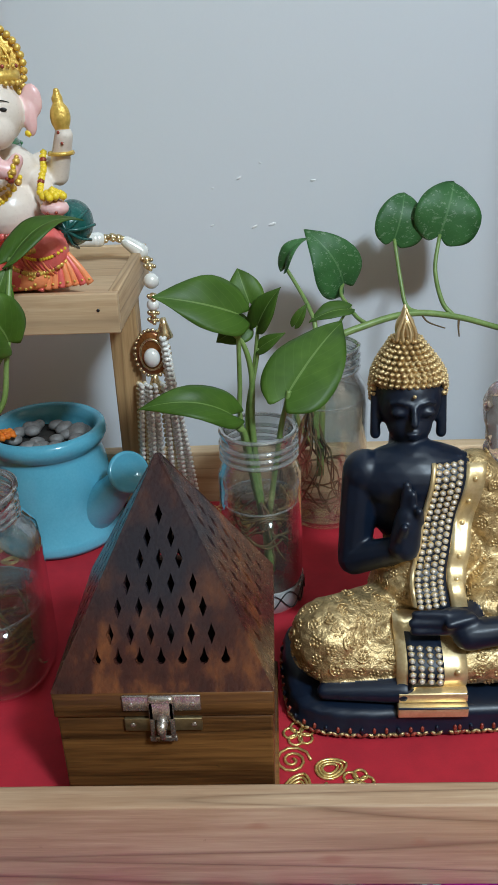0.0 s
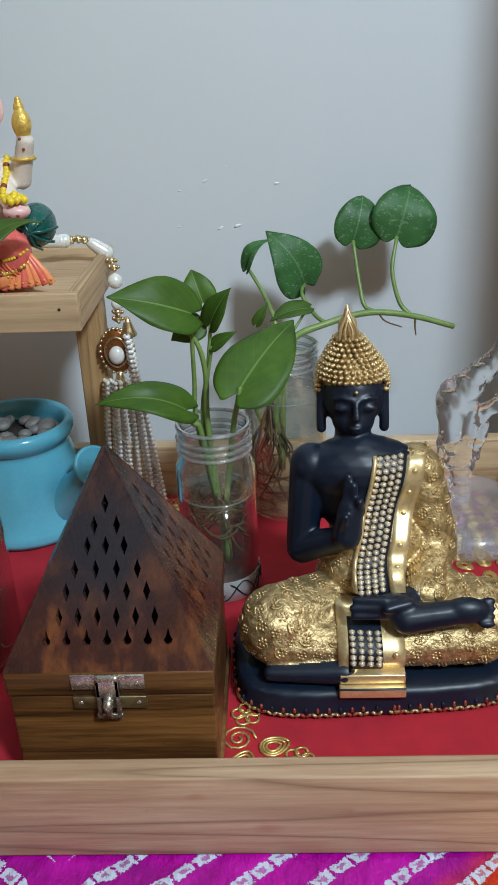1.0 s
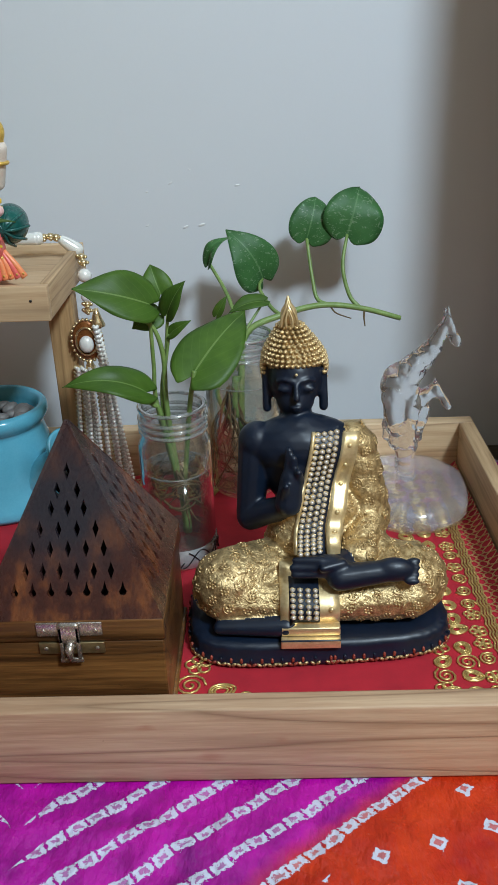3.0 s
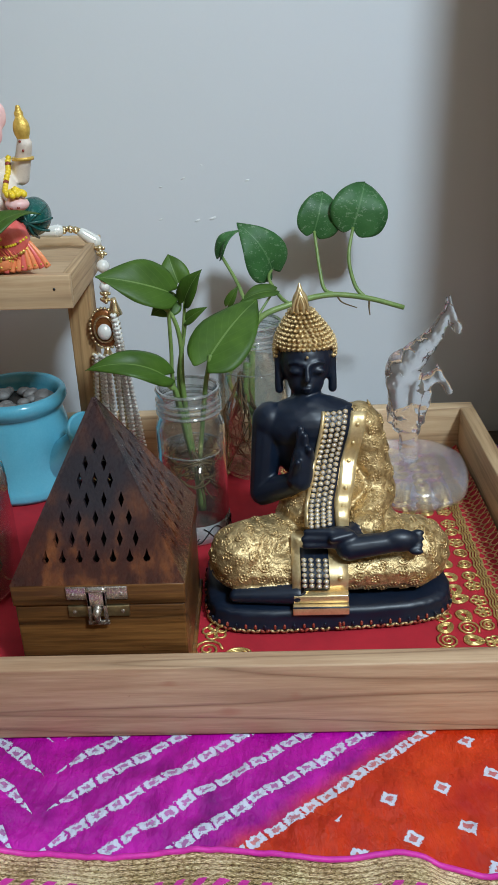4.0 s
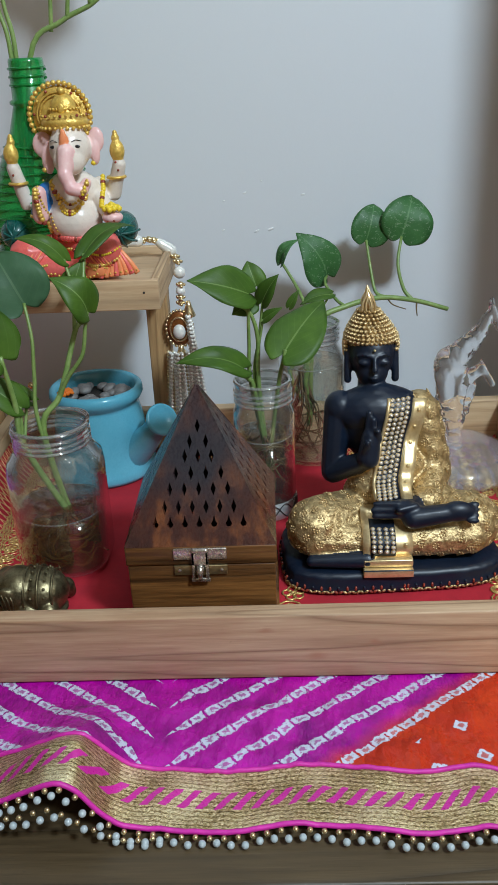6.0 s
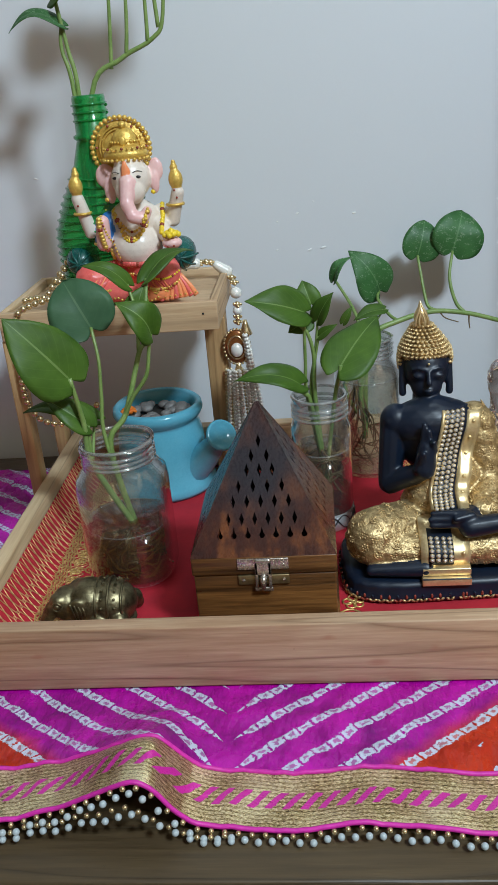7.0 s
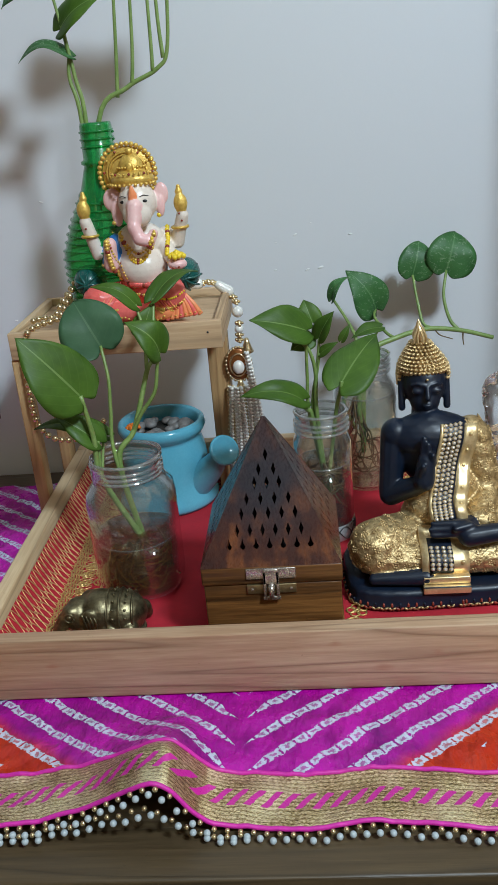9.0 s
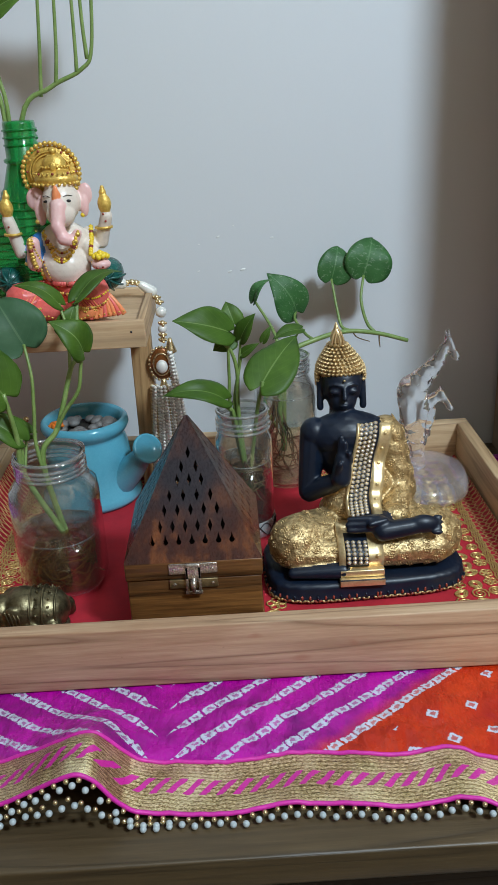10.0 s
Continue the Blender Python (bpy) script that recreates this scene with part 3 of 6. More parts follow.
# ---- tablecloth ----
def edge_y(x):
    """The wavering front hem of the cloth."""
    return -0.0775 - 0.085 * max(0.0, x + 0.03) + 0.0015 * math.sin(x * 30 + 0.6) + 0.0012 * math.sin(x * 71 + 2.0) + 0.003 * math.exp(-((x - 0.083) / 0.02) ** 2)


def cloth_z(x, y):
    """The cloth's height: flat under the tray, creased in front, with one fold."""
    out = 1.0 - min(1.0, max(0.0, (y + 0.03) / 0.03)) if -0.30 < x < 0.215 and y < 0.36 else 1.0
    z = TOP + 0.0008
    rise = min(1.22, max(0.0, (-0.022 - y) / 0.055))
    d = x + 0.136
    z += 0.0235 * rise * math.exp(-(d / (0.017 if d > 0 else 0.034)) ** 2) + (0.006 * rise * math.exp(-((x + 0.20) / 0.07) ** 2))
    z += 0.004 * rise * math.exp(-((x - 0.085) / 0.018) ** 2)
    w = noise.noise((x * 38, y * 38, 3.0)) * 0.6 + noise.noise((x * 110 + y * 40, y * 80 - x * 50, 7.0)) * 0.5
    z += out * 0.0030 * (w + 0.6)
    z += out * 0.0020 * rise * (math.sin(x * 38 + 1.0) + 1) * 0.5
    return z


cloth = thing("tablecloth", (-0.1, 0.1, TOP), "magenta and orange tie-dyed silk tablecloth with a gold lace border", "tablecloth")
bm = bmesh.new()
NX, NY = 260, 120
grid = []
for i in range(NX + 1):
    x = -0.72 + 0.972 * i / NX
    e = edge_y(x)
    col = []
    for j in range(NY + 1):
        s = j / NY
        y = e + (0.357 - e) * s ** 1.6
        col.append(bm.verts.new((x, y, cloth_z(x, y))))
    grid.append(col)
for i in range(NX):
    for j in range(NY):
        bm.faces.new((grid[i][j], grid[i + 1][j], grid[i + 1][j + 1], grid[i][j + 1]))
silk_me = finish("silk", bm, M["silk"])
silk = new("silk", silk_me)
silk.parent = cloth
silk.matrix_parent_inverse = Matrix.Translation(-Vector(cloth.location))

LACE = 0.0408
bm = bmesh.new()
uv = bm.loops.layers.uv.new("UVMap")
rows = []
NL = 420
for i in range(NL + 1):
    x = -0.72 + 0.972 * i / NL
    e = edge_y(x)
    rows.append([(bm.verts.new((x, e - LACE * k / 10, cloth_z(x, e - LACE * k / 10) + 0.0012)), x, k / 10) for k in range(11)])
for a, b in zip(rows, rows[1:]):
    for k in range(10):
        four = (a[k], a[k + 1], b[k + 1], b[k])
        f = bm.faces.new([q[0] for q in four])
        for loop, q in zip(f.loops, four):
            loop[uv].uv = (q[1], q[2])
part("lace_border", bm, M["lace"], cloth, "gold lace border with slanting pink dashes")
for off in (0.0, LACE):
    bm = bmesh.new()
    pts = [(-0.72 + 0.972 * i / 300, edge_y(-0.72 + 0.972 * i / 300) - off) for i in range(301)]
    tube(bm, [(x, y, cloth_z(x, y) + 0.0016) for x, y in pts], 0.0015, sides=6, smooth=False)
    part("piping", bm, M["piping"], cloth)
pearl_me = ball_mesh("fringe_pearl", 0.0021, 2, M["pearl_grey"])
bead_me = ball_mesh("fringe_bead", 0.0017, 2, M["bead"])
x = -0.44
k = 0
while x < 0.25:
    y = edge_y(x) - LACE
    piece("fringe_bead", bead_me, (x, y - 0.0035, cloth_z(x, y) + 0.0012), cloth)
    xp = x + 0.0036
    y = edge_y(xp) - LACE
    drop = 0.0064 + 0.0010 * math.sin(k * 1.7)
    piece("fringe_pearl", pearl_me, (xp, y - drop, max(TOP + 0.003, cloth_z(xp, y) - 0.001)), cloth)
    if -0.30 < x < -0.09:
        lift = max(0.0, cloth_z(xp, y) - TOP - 0.004)
        piece("fringe_pearl", pearl_me, (xp, y - drop - 0.0015, TOP + 0.0023 + 0.62 * lift), cloth)
        piece("fringe_bead", bead_me, (x, y - drop + 0.0005, TOP + 0.0040 + 0.66 * lift), cloth)
    x += 0.0074
    k += 1

# ---- tray ----
tray = thing("wooden_tray", (-0.038, 0.175, TOP), "shallow tray of raw pale pine boards standing on the cloth", "tray")
TX0, TX1, TY1, TZ = -0.287, 0.2105, 0.350, 0.042
ZB = -0.0066
for lo, hi, mt, nm in (((TX0, 0.0, ZB), (TX1, 0.0125, TZ), "pine_front", "front_rail"), ((TX0, TY1 - 0.0125, ZB), (TX1, TY1, TZ), "pine_x", "back_rail"),
                       ((TX0, 0.0127, ZB), (TX0 + 0.0125, TY1 - 0.0127, TZ), "pine_y", "side_rail"), ((TX1 - 0.0125, 0.0127, ZB), (TX1, TY1 - 0.0127, TZ), "pine_y", "side_rail"),
                       ((TX0 + 0.0127, 0.0127, ZB), (TX1 - 0.0127, TY1 - 0.0127, -0.002), "pine_x", "bottom_board")):
    bm = bmesh.new()
    box(bm, lo, hi, 0.0012)
    part(nm, bm, M[mt], tray)
nail_me = ball_mesh("nail", 0.0016, 2, M["black"])
for x, z in ((-0.2815, 0.034), (-0.281, 0.006), (0.205, 0.034), (0.205, 0.006)):
    piece("nail", nail_me, (x, 0.0, z), tray, size=(1, 0.25, 1))

# ---- red velvet liner ----
liner = thing("tray_cloth", (-0.038, 0.175, 0), "red velvet tray cloth embroidered with gold thread scrolls", "cloth")
bm = bmesh.new()
gx = [TX0 + 0.014 + (TX1 - TX0 - 0.028) * i / 90 for i in range(91)]
gy = [0.014 + (TY1 - 0.028) * j / 64 for j in range(65)]


def velvet_z(x, y):
    up = max(0.0, (TX0 + 0.042 - x) / 0.028) ** 1.7 * 0.033 + max(0.0, (x - TX1 + 0.024) / 0.010) ** 2 * 0.007
    return -0.0012 + up + 0.0006 * noise.noise((x * 40, y * 40, 1))


vg = [[bm.verts.new((x, y, velvet_z(x, y))) for y in gy] for x in gx]
for i in range(90):
    for j in range(64):
        bm.faces.new((vg[i][j], vg[i + 1][j], vg[i + 1][j + 1], vg[i][j + 1]))
part("velvet", bm, M["velvet"], liner)


def thread(bm, pts, r=0.00055):
    tube(bm, [(x, y, velvet_z(x, y) + 0.0006) for x, y in pts], r, sides=5, smooth=False)


def loop_motif(bm, x, y, a, s, kind):
    """Paisley, spiral and flower scrolls of couched thread."""
    def put(px, py):
        return x + s * (px * math.cos(a) - py * math.sin(a)), y + s * (px * math.sin(a) + py * math.cos(a))
    if kind == 0:
        for q in (1.0, 0.76, 0.5):
            thread(bm, [put(q * math.cos(t) * (1 - 0.35 * math.sin(t / 2)), q * 0.62 * math.sin(t)) for t in (2 * math.pi * i / 18 for i in range(19))], 0.0008)
    elif kind == 1:
        thread(bm, [put((1 - i / 26) * math.cos(i * 0.6), (1 - i / 26) * math.sin(i * 0.6)) for i in range(24)], 0.0008)
    else:
        for k in range(5):
            b = 2 * math.pi * k / 5
            thread(bm, [put(0.55 * math.cos(b) + 0.42 * math.cos(t), 0.55 * math.sin(b) + 0.42 * math.sin(t)) for t in (2 * math.pi * i / 10 for i in range(11))], 0.0008)


bm = bmesh.new()
rng = random.Random(7)
for side in (0, 1):
    x0 = 0.150 if side else -0.226
    for i in range(22):
        y = 0.026 + i * 0.0143
        for dx, kind, s in ((-0.014, rng.choice((0, 1, 2)), 0.0072), (0.001, rng.choice((0, 0, 1)), 0.0075), (0.0145, rng.choice((1, 2)), 0.0056)):
            loop_motif(bm, x0 + dx * (1 if side else -1), y + rng.uniform(-0.002, 0.002), rng.uniform(0, 6.28), s, kind)
    for dx in (0.0215, 0.0235, 0.0255, 0.0275):
        xx = x0 + dx * (1 if side else -1)
        thread(bm, [(xx + 0.0008 * math.sin(k * 1.9), 0.016 + k * 0.0035) for k in range(91)], 0.0008)
for i in range(24):
    x = -0.20 + i * 0.0142
    for dy, kind, s in ((0.0, 0, 0.0068), (0.013, rng.choice((1, 2)), 0.0056)):
        loop_motif(bm, x, 0.300 + dy, rng.uniform(0, 6.28), s, kind)
for dx, dy, kind, s, a in ((-0.016, 0.066, 1, 0.0095, 0), (-0.014, 0.048, 0, 0.010, 1.2), (0.002, 0.060, 0, 0.0098, 0.4), (0.004, 0.044, 1, 0.008, 2), (0.016, 0.052, 2, 0.008, 0),
                           (0.026, 0.044, 0, 0.009, 2.6), (-0.004, 0.036, 2, 0.008, 1), (0.016, 0.037, 0, 0.008, 0.2), (0.036, 0.037, 1, 0.007, 0), (-0.012, 0.084, 2, 0.0085, 0.5), (-0.012, 0.100, 0, 0.0085, 1.5),
                           (-0.020, 0.033, 1, 0.008, 0), (0.128, 0.040, 0, 0.009, 0.5), (0.118, 0.030, 1, 0.008, 0.5), (0.134, 0.058, 2, 0.007, 0)):
    loop_motif(bm, dx, dy, a, s, kind)
emb = part("embroidery", bm, M["zari"], liner, "raised gold thread scrollwork")
tagged(emb, kind="stuff")

bm = bmesh.new()
for x0, x1, cols in ((TX0 + 0.0150, -0.2340, 4), (0.1760, TX1 - 0.0145, 3)):
    wide = (x1 - x0) / cols
    for col in range(cols):
        xm = x0 + wide * (col + 0.5)
        for ph in (0.0, math.pi):
            pts = []
            for i in range(230):
                y = 0.016 + i * 0.00138
                pts.append((min(max(xm + 0.60 * wide * math.sin(y * 430 + ph + col * math.pi), TX0 + 0.0142), TX1 - 0.0142), y))
            thread(bm, pts, 0.00045)
for ph in range(4):
    thread(bm, [(-0.27 + i * 0.0022, 0.322 + 0.006 * math.sin(i * 0.9 + ph * 1.57)) for i in range(212)], 0.0004)
net = part("lace_net", bm, M["net"], liner, "looped gold lace edging")
tagged(net, kind="stuff")


# ---- glass jars ----
def jar(name, c, profile, wall, level, label, water, threads, power=2.0):
    """A hollow jar of (radius, height) pairs with a screw neck and water in it."""
    j = thing(name, c, label, "jar", "glass jars with cuttings")
    bm = bmesh.new()
    inner = [(max(r - wall, 0.001), max(z, 0.004)) for r, z in reversed(profile)]
    inner[0] = (profile[-1][0] - wall, profile[-1][1])
    lathe(bm, c, [(0.002, 0.0)] + profile + inner + [(0.001, 0.004)], 48, power=power)
    g = part("glass_body", bm, M["glass"], j)
    g.visible_shadow = False
    for z, r in threads:
        bm = bmesh.new()
        tube(bm, [(c[0] + r * math.cos(a), c[1] + r * math.sin(a), c[2] + z + 0.0010 * a / 6.28) for a in (2 * math.pi * k / 36 for k in range(37))], 0.0014, sides=6, smooth=False)
        ring = part("screw_ring", bm, M["ring_glass"], j)
        ring.visible_shadow = False
    bm = bmesh.new()
    body = [(r - wall + 0.0002, max(z, 0.0038)) for r, z in profile if z < level]
    last = max(z for r, z in profile if z < level)
    nxt = min((z, r) for r, z in profile if z >= level)
    prv = [r for r, z in profile if z == last][-1]
    rl = prv + (nxt[1] - prv) * (level - last) / (nxt[0] - last)
    lathe(bm, c, [(0.001, 0.0038)] + body + [(rl - wall + 0.0002, level), (0.001, level - 0.0004)], 40, power=power)
    w = part("water", bm, M[water], j)
    w.visible_shadow = False
    bm = bmesh.new()
    rr = rl - wall - 0.0002
    tube(bm, [(c[0] + rr * math.cos(a), c[1] + rr * math.sin(a), c[2] + level) for a in (2 * math.pi * k / 36 for k in range(37))], 0.0007, sides=6, smooth=False)
    edge = part("waterline", bm, M["ring_glass"], j)
    edge.visible_shadow = False
    return j


def scribbled_band(j, c, r, z0, z1, seed):
    """A pale band round the foot of a jar, with dark loops on it."""
    bm = bmesh.new()
    lathe(bm, c, [(r - 0.0004, z0), (r, z0 + 0.0002), (r, z1 - 0.0002), (r - 0.0004, z1)], 48)
    bmesh.ops.delete(bm, geom=[f for f in bm.faces if len(f.verts) > 4], context="FACES")
    band = part("label_band", bm, M["band"], j, "pale band with black loops")
    band.visible_shadow = False
    rg = random.Random(seed)
    for k in range(9):
        a, span = rg.uniform(0, 6.28), rg.uniform(0.5, 1.1)
        pts = [(a + span * q / 8, (z0 + z1) / 2 + (z1 - z0) * 0.42 * math.sin(q * 0.75 + k * 1.9)) for q in range(9)]
        bm = bmesh.new()
        tube(bm, [(c[0] + (r + 0.0004) * math.cos(t), c[1] + (r + 0.0004) * math.sin(t), z) for t, z in pts], 0.0005, sides=5, per=3)
        part("loop", bm, M["black"], band)


J1, J2, J3 = (-0.031, 0.206, 0.0), (0.0145, 0.314, 0.0), (-0.189, 0.140, 0.0)
j1 = jar("glass_jar", J1, [(0.021, 0.0), (0.0245, 0.002), (0.0255, 0.006), (0.0255, 0.088), (0.025, 0.094), (0.0225, 0.100), (0.0222, 0.103), (0.0222, 0.117), (0.0232, 0.119), (0.0228, 0.1215)],
    0.0020, 0.074, "slim clear glass jar with cuttings rooting in clear water", "water", [(0.104, 0.0228), (0.1085, 0.0228), (0.113, 0.0228), (0.1205, 0.0226)])
scribbled_band(j1, J1, 0.0261, 0.0040, 0.0190, 5)
jar("glass_jar", J2, [(0.024, 0.0), (0.030, 0.002), (0.0315, 0.008), (0.0315, 0.094), (0.030, 0.104), (0.0255, 0.112), (0.0240, 0.115), (0.0240, 0.130), (0.0252, 0.132), (0.0248, 0.1345)],
    0.0020, 0.097, "wide clear glass jar nearly full of water and roots", "water", [(0.118, 0.0246), (0.1225, 0.0246), (0.127, 0.0246), (0.1335, 0.0244)])
jar("glass_jar", J3, [(0.028, 0.0), (0.034, 0.002), (0.0360, 0.008), (0.0360, 0.080), (0.0345, 0.090), (0.0285, 0.098), (0.0275, 0.100), (0.0275, 0.113), (0.0288, 0.115), (0.0284, 0.118)],
    0.0022, 0.048, "squat clear glass jar half full of amber stale water", "stale", [(0.1025, 0.0281), (0.1065, 0.0281), (0.1105, 0.0281), (0.1168, 0.0279)], 2.6)


# ---- pothos cuttings ----
WIDTH = ((0.0, 0.42), (0.03, 0.68), (0.08, 0.87), (0.15, 0.97), (0.25, 1.0), (0.37, 0.965), (0.51, 0.86), (0.65, 0.68), (0.77, 0.48), (0.87, 0.28), (0.94, 0.13), (1.0, 0.0))


def leaf(parent, base, tip, width, normal, material, fold=0.18, arch=0.10, blunt=0.0):
    """A heart-shaped blade from its stalk end to its tip, arched along its rib and folded across it."""
    base, tip = Vector(base), Vector(tip)
    width *= 1.2
    along = tip - base
    length = along.length
    along.normalize()
    n = Vector(normal)
    n = (n - along * n.dot(along)).normalized()
    side = along.cross(n)
    turn = base.x * 517.0 + base.z * 311.0
    bm = bmesh.new()
    uvl = bm.loops.layers.uv.new("UVMap")
    NU, NV = 26, 10
    rows = []
    for i in range(NU + 1):
        u = (i / NU) ** 1.25
        w = float(np.interp(u, [p[0] for p in WIDTH], [p[1] for p in WIDTH]))
        if blunt:
            w = (1 - blunt) * w + blunt * math.sqrt(max(0.0, 1 - abs(2 * u - 0.94) ** 2.6 / 1.18)) * (1.0 if u < 0.999 else 0.0)
        rib = arch * length * (3.4 * u * (1 - u) - 0.5 * u ** 3)
        row = []
        for k in range(NV + 1):
            v = 2 * k / NV - 1
            a = abs(v)
            back = 0.15 * math.sin(min(1.0, a * 1.05) * 2.2) * max(0.0, 1 - u / 0.34) ** 1.5
            lop = 1.0 + 0.07 * math.sin(turn) * v
            edge = 0.028 * math.sin(u * 9 + turn + 2.0 * v) * a ** 3
            cup = fold * (a - 0.75 * a * a) * w * width * 0.9
            pucker = 0.010 * width * math.sin(u * 24 - a * 7) * a * (1 - a)
            bend = Vector(along) * (length * (u - back)) + side * (v * w * lop * width / 2 + 0.05 * length * math.sin(turn * 1.7) * u * (1 - u) * 2)
            co = base + bend + n * (rib + cup + edge * width + pucker - 0.10 * length * back)
            row.append((bm.verts.new(co), u, (v + 1) / 2))
        rows.append(row)
    for a, b in zip(rows, rows[1:]):
        for k in range(NV):
            four = (a[k], a[k + 1], b[k + 1], b[k])
            f = bm.faces.new([q[0] for q in four])
            for lp, q in zip(f.loops, four):
                lp[uvl].uv = (q[1], q[2])
    ob = part("leaf", bm, M[material], parent)
    m = ob.modifiers.new("thickness", "SOLIDIFY")
    m.thickness = 0.0004
    return ob


def stalk(parent, pts, r0, r1, name="stem", material="stem"):
    bm = bmesh.new()
    tube(bm, pts, 1.12 * r0, 1.15 * r1, 8)
    return part(name, bm, M[material], parent)


def roots(parent, c, r, z0, z1, count, seed):
    rg = random.Random(seed)
    for _ in range(count):
        a = rg.uniform(0, 6.28)
        pts = [(c[0] + rg.uniform(-0.004, 0.004), c[1] + rg.uniform(-0.004, 0.004), z1)]
        for k in range(1, 6):
            f = k / 5
            a += rg.uniform(-0.7, 0.7)
            rr = r * min(1.0, f * 1.25) * rg.uniform(0.55, 1.0)
            pts.append((c[0] + rr * math.cos(a), c[1] + rr * math.sin(a), z1 + (z0 - z1) * f * rg.uniform(0.8, 1.0)))
        stalk(parent, pts, 0.0009, 0.0004, "root", "root")


def tangle(parent, c, r, z0, z1, count, seed):
    """Roots matted round the inside of a jar."""
    rg = random.Random(seed)
    for _ in range(count):
        a, z = rg.uniform(0, 6.28), rg.uniform(z0, z1)
        pts = []
        for k in range(7):
            a += rg.uniform(0.25, 0.75)
            rr = r * rg.uniform(0.72, 1.0)
            pts.append((c[0] + rr * math.cos(a), c[1] + rr * math.sin(a), min(z1, max(z0, z + rg.uniform(-0.006, 0.006)))))
        stalk(parent, pts, 0.0008, 0.0004, "root", "root")


p1 = thing("pothos_cutting", (-0.031, 0.206, 0.005), "bright green pothos cutting growing out of a slim jar", "plant", "pothos plants")
leaf(p1, (-0.0396, 0.2, 0.1933), (-0.0829, 0.182, 0.2106), 0.0293, (0.12, -0.75, 0.75), "leaf", 0.16, 0.10)
leaf(p1, (-0.046, 0.195, 0.1350), (-0.0951, 0.178, 0.1500), 0.0220, (0.25, -0.55, 0.85), "leaf", 0.35, 0.20)
leaf(p1, (-0.014, 0.188, 0.1486), (0.0204, 0.232, 0.1783), 0.0360, (-0.5, -0.95, 0.1), "leaf", 0.10, 0.06)
leaf(p1, (-0.0337, 0.215, 0.1954), (-0.04, 0.222, 0.2138), 0.0174, (0.2, -1, 0.3), "leaf", 0.2, 0.1)
leaf(p1, (-0.0293, 0.205, 0.1847), (-0.0168, 0.2, 0.2078), 0.0138, (-0.6, -0.9, 0.3), "leaf", 0.35, 0.1)
leaf(p1, (-0.0289, 0.205, 0.1713), (-0.0143, 0.2, 0.1819), 0.0077, (-0.3, -0.8, 0.6), "leaf", 0.3, 0.1)
leaf(p1, (-0.0355, 0.21, 0.1833), (-0.0532, 0.206, 0.1757), 0.0153, (0.1, -0.9, 0.5), "leaf", 0.2, 0.1)
stalk(p1, [(-0.027, 0.207, 0.04), (-0.0404, 0.205, 0.1185), (-0.0406, 0.204, 0.1508), (-0.04, 0.2, 0.1873)], 0.0015, 0.0011)
stalk(p1, [(-0.029, 0.207, 0.05), (-0.0342, 0.204, 0.1216), (-0.0335, 0.203, 0.1547), (-0.0374, 0.202, 0.1744), (-0.0447, 0.2, 0.1839)], 0.0019, 0.0011)
stalk(p1, [(-0.03, 0.207, 0.05), (-0.0372, 0.207, 0.1204), (-0.0323, 0.207, 0.157), (-0.029, 0.205, 0.1847)], 0.0015, 0.0009)
stalk(p1, [(-0.026, 0.206, 0.06), (-0.018, 0.196, 0.122), (-0.014, 0.188, 0.1436), (-0.0126, 0.1885, 0.1515)], 0.0016, 0.0013)
stalk(p1, [(-0.03, 0.206, 0.06), (-0.0382, 0.2, 0.1168), (-0.0419, 0.197, 0.1249), (-0.0463, 0.195, 0.1294)], 0.0019, 0.0014)
stalk(p1, [(-0.0331, 0.206, 0.1498), (-0.0289, 0.205, 0.1713)], 0.0011, 0.0008)
stalk(p1, [(-0.026, 0.206, 0.020), (-0.028, 0.207, 0.06)], 0.0030, 0.0026)
roots(p1, (-0.028, 0.206), 0.020, 0.030, 0.072, 10, 3)
tangle(p1, (-0.031, 0.206), 0.0225, 0.050, 0.073, 16, 13)

p2 = thing("pothos_vine", (0.0145, 0.314, 0.005), "long trailing pothos vine with variegated leaves in a jar", "plant", "pothos plants")
leaf(p2, (0.0329, 0.38, 0.1610), (0.0058, 0.376, 0.2030), 0.0356, (0.35, -0.9, 0.35), "leaf_dark", 0.14, 0.18)
leaf(p2, (-0.0107, 0.372, 0.1754), (0.0058, 0.376, 0.1986), 0.0116, (-0.7, -0.7, 0.3), "leaf_dark", 0.5, 0.35)
leaf(p2, (0.0702, 0.38, 0.1925), (0.0785, 0.390, 0.2245), 0.0325, (0.1, -1, 0.25), "leaf_dark", 0.10, 0.16, 0.42)
leaf(p2, (0.1035, 0.38, 0.1945), (0.1150, 0.392, 0.2310), 0.0430, (0.12, -1, 0.25), "leaf_dark", 0.10, 0.16, 0.42)
leaf(p2, (0.0337, 0.345, 0.1508), (0.0048, 0.335, 0.1457), 0.0140, (0.0, -0.6, 1), "leaf", 0.3, 0.1)
leaf(p2, (-0.005, 0.338, 0.1423), (0.0035, 0.338, 0.1582), 0.0074, (-0.3, -1, 0.3), "leaf", 0.3, 0.1)
stalk(p2, [(0.012, 0.318, 0.03), (0.014, 0.32, 0.1), (0.0196, 0.328, 0.1303), (0.0473, 0.336, 0.1415), (0.0807, 0.348, 0.1454), (0.1145, 0.354, 0.1399), (0.1468, 0.358, 0.1294)], 0.0026, 0.0019)
stalk(p2, [(0.0865, 0.349, 0.145), (0.0776, 0.354, 0.1487), (0.0741, 0.362, 0.1629), (0.0702, 0.38, 0.1927)], 0.0017, 0.0012)
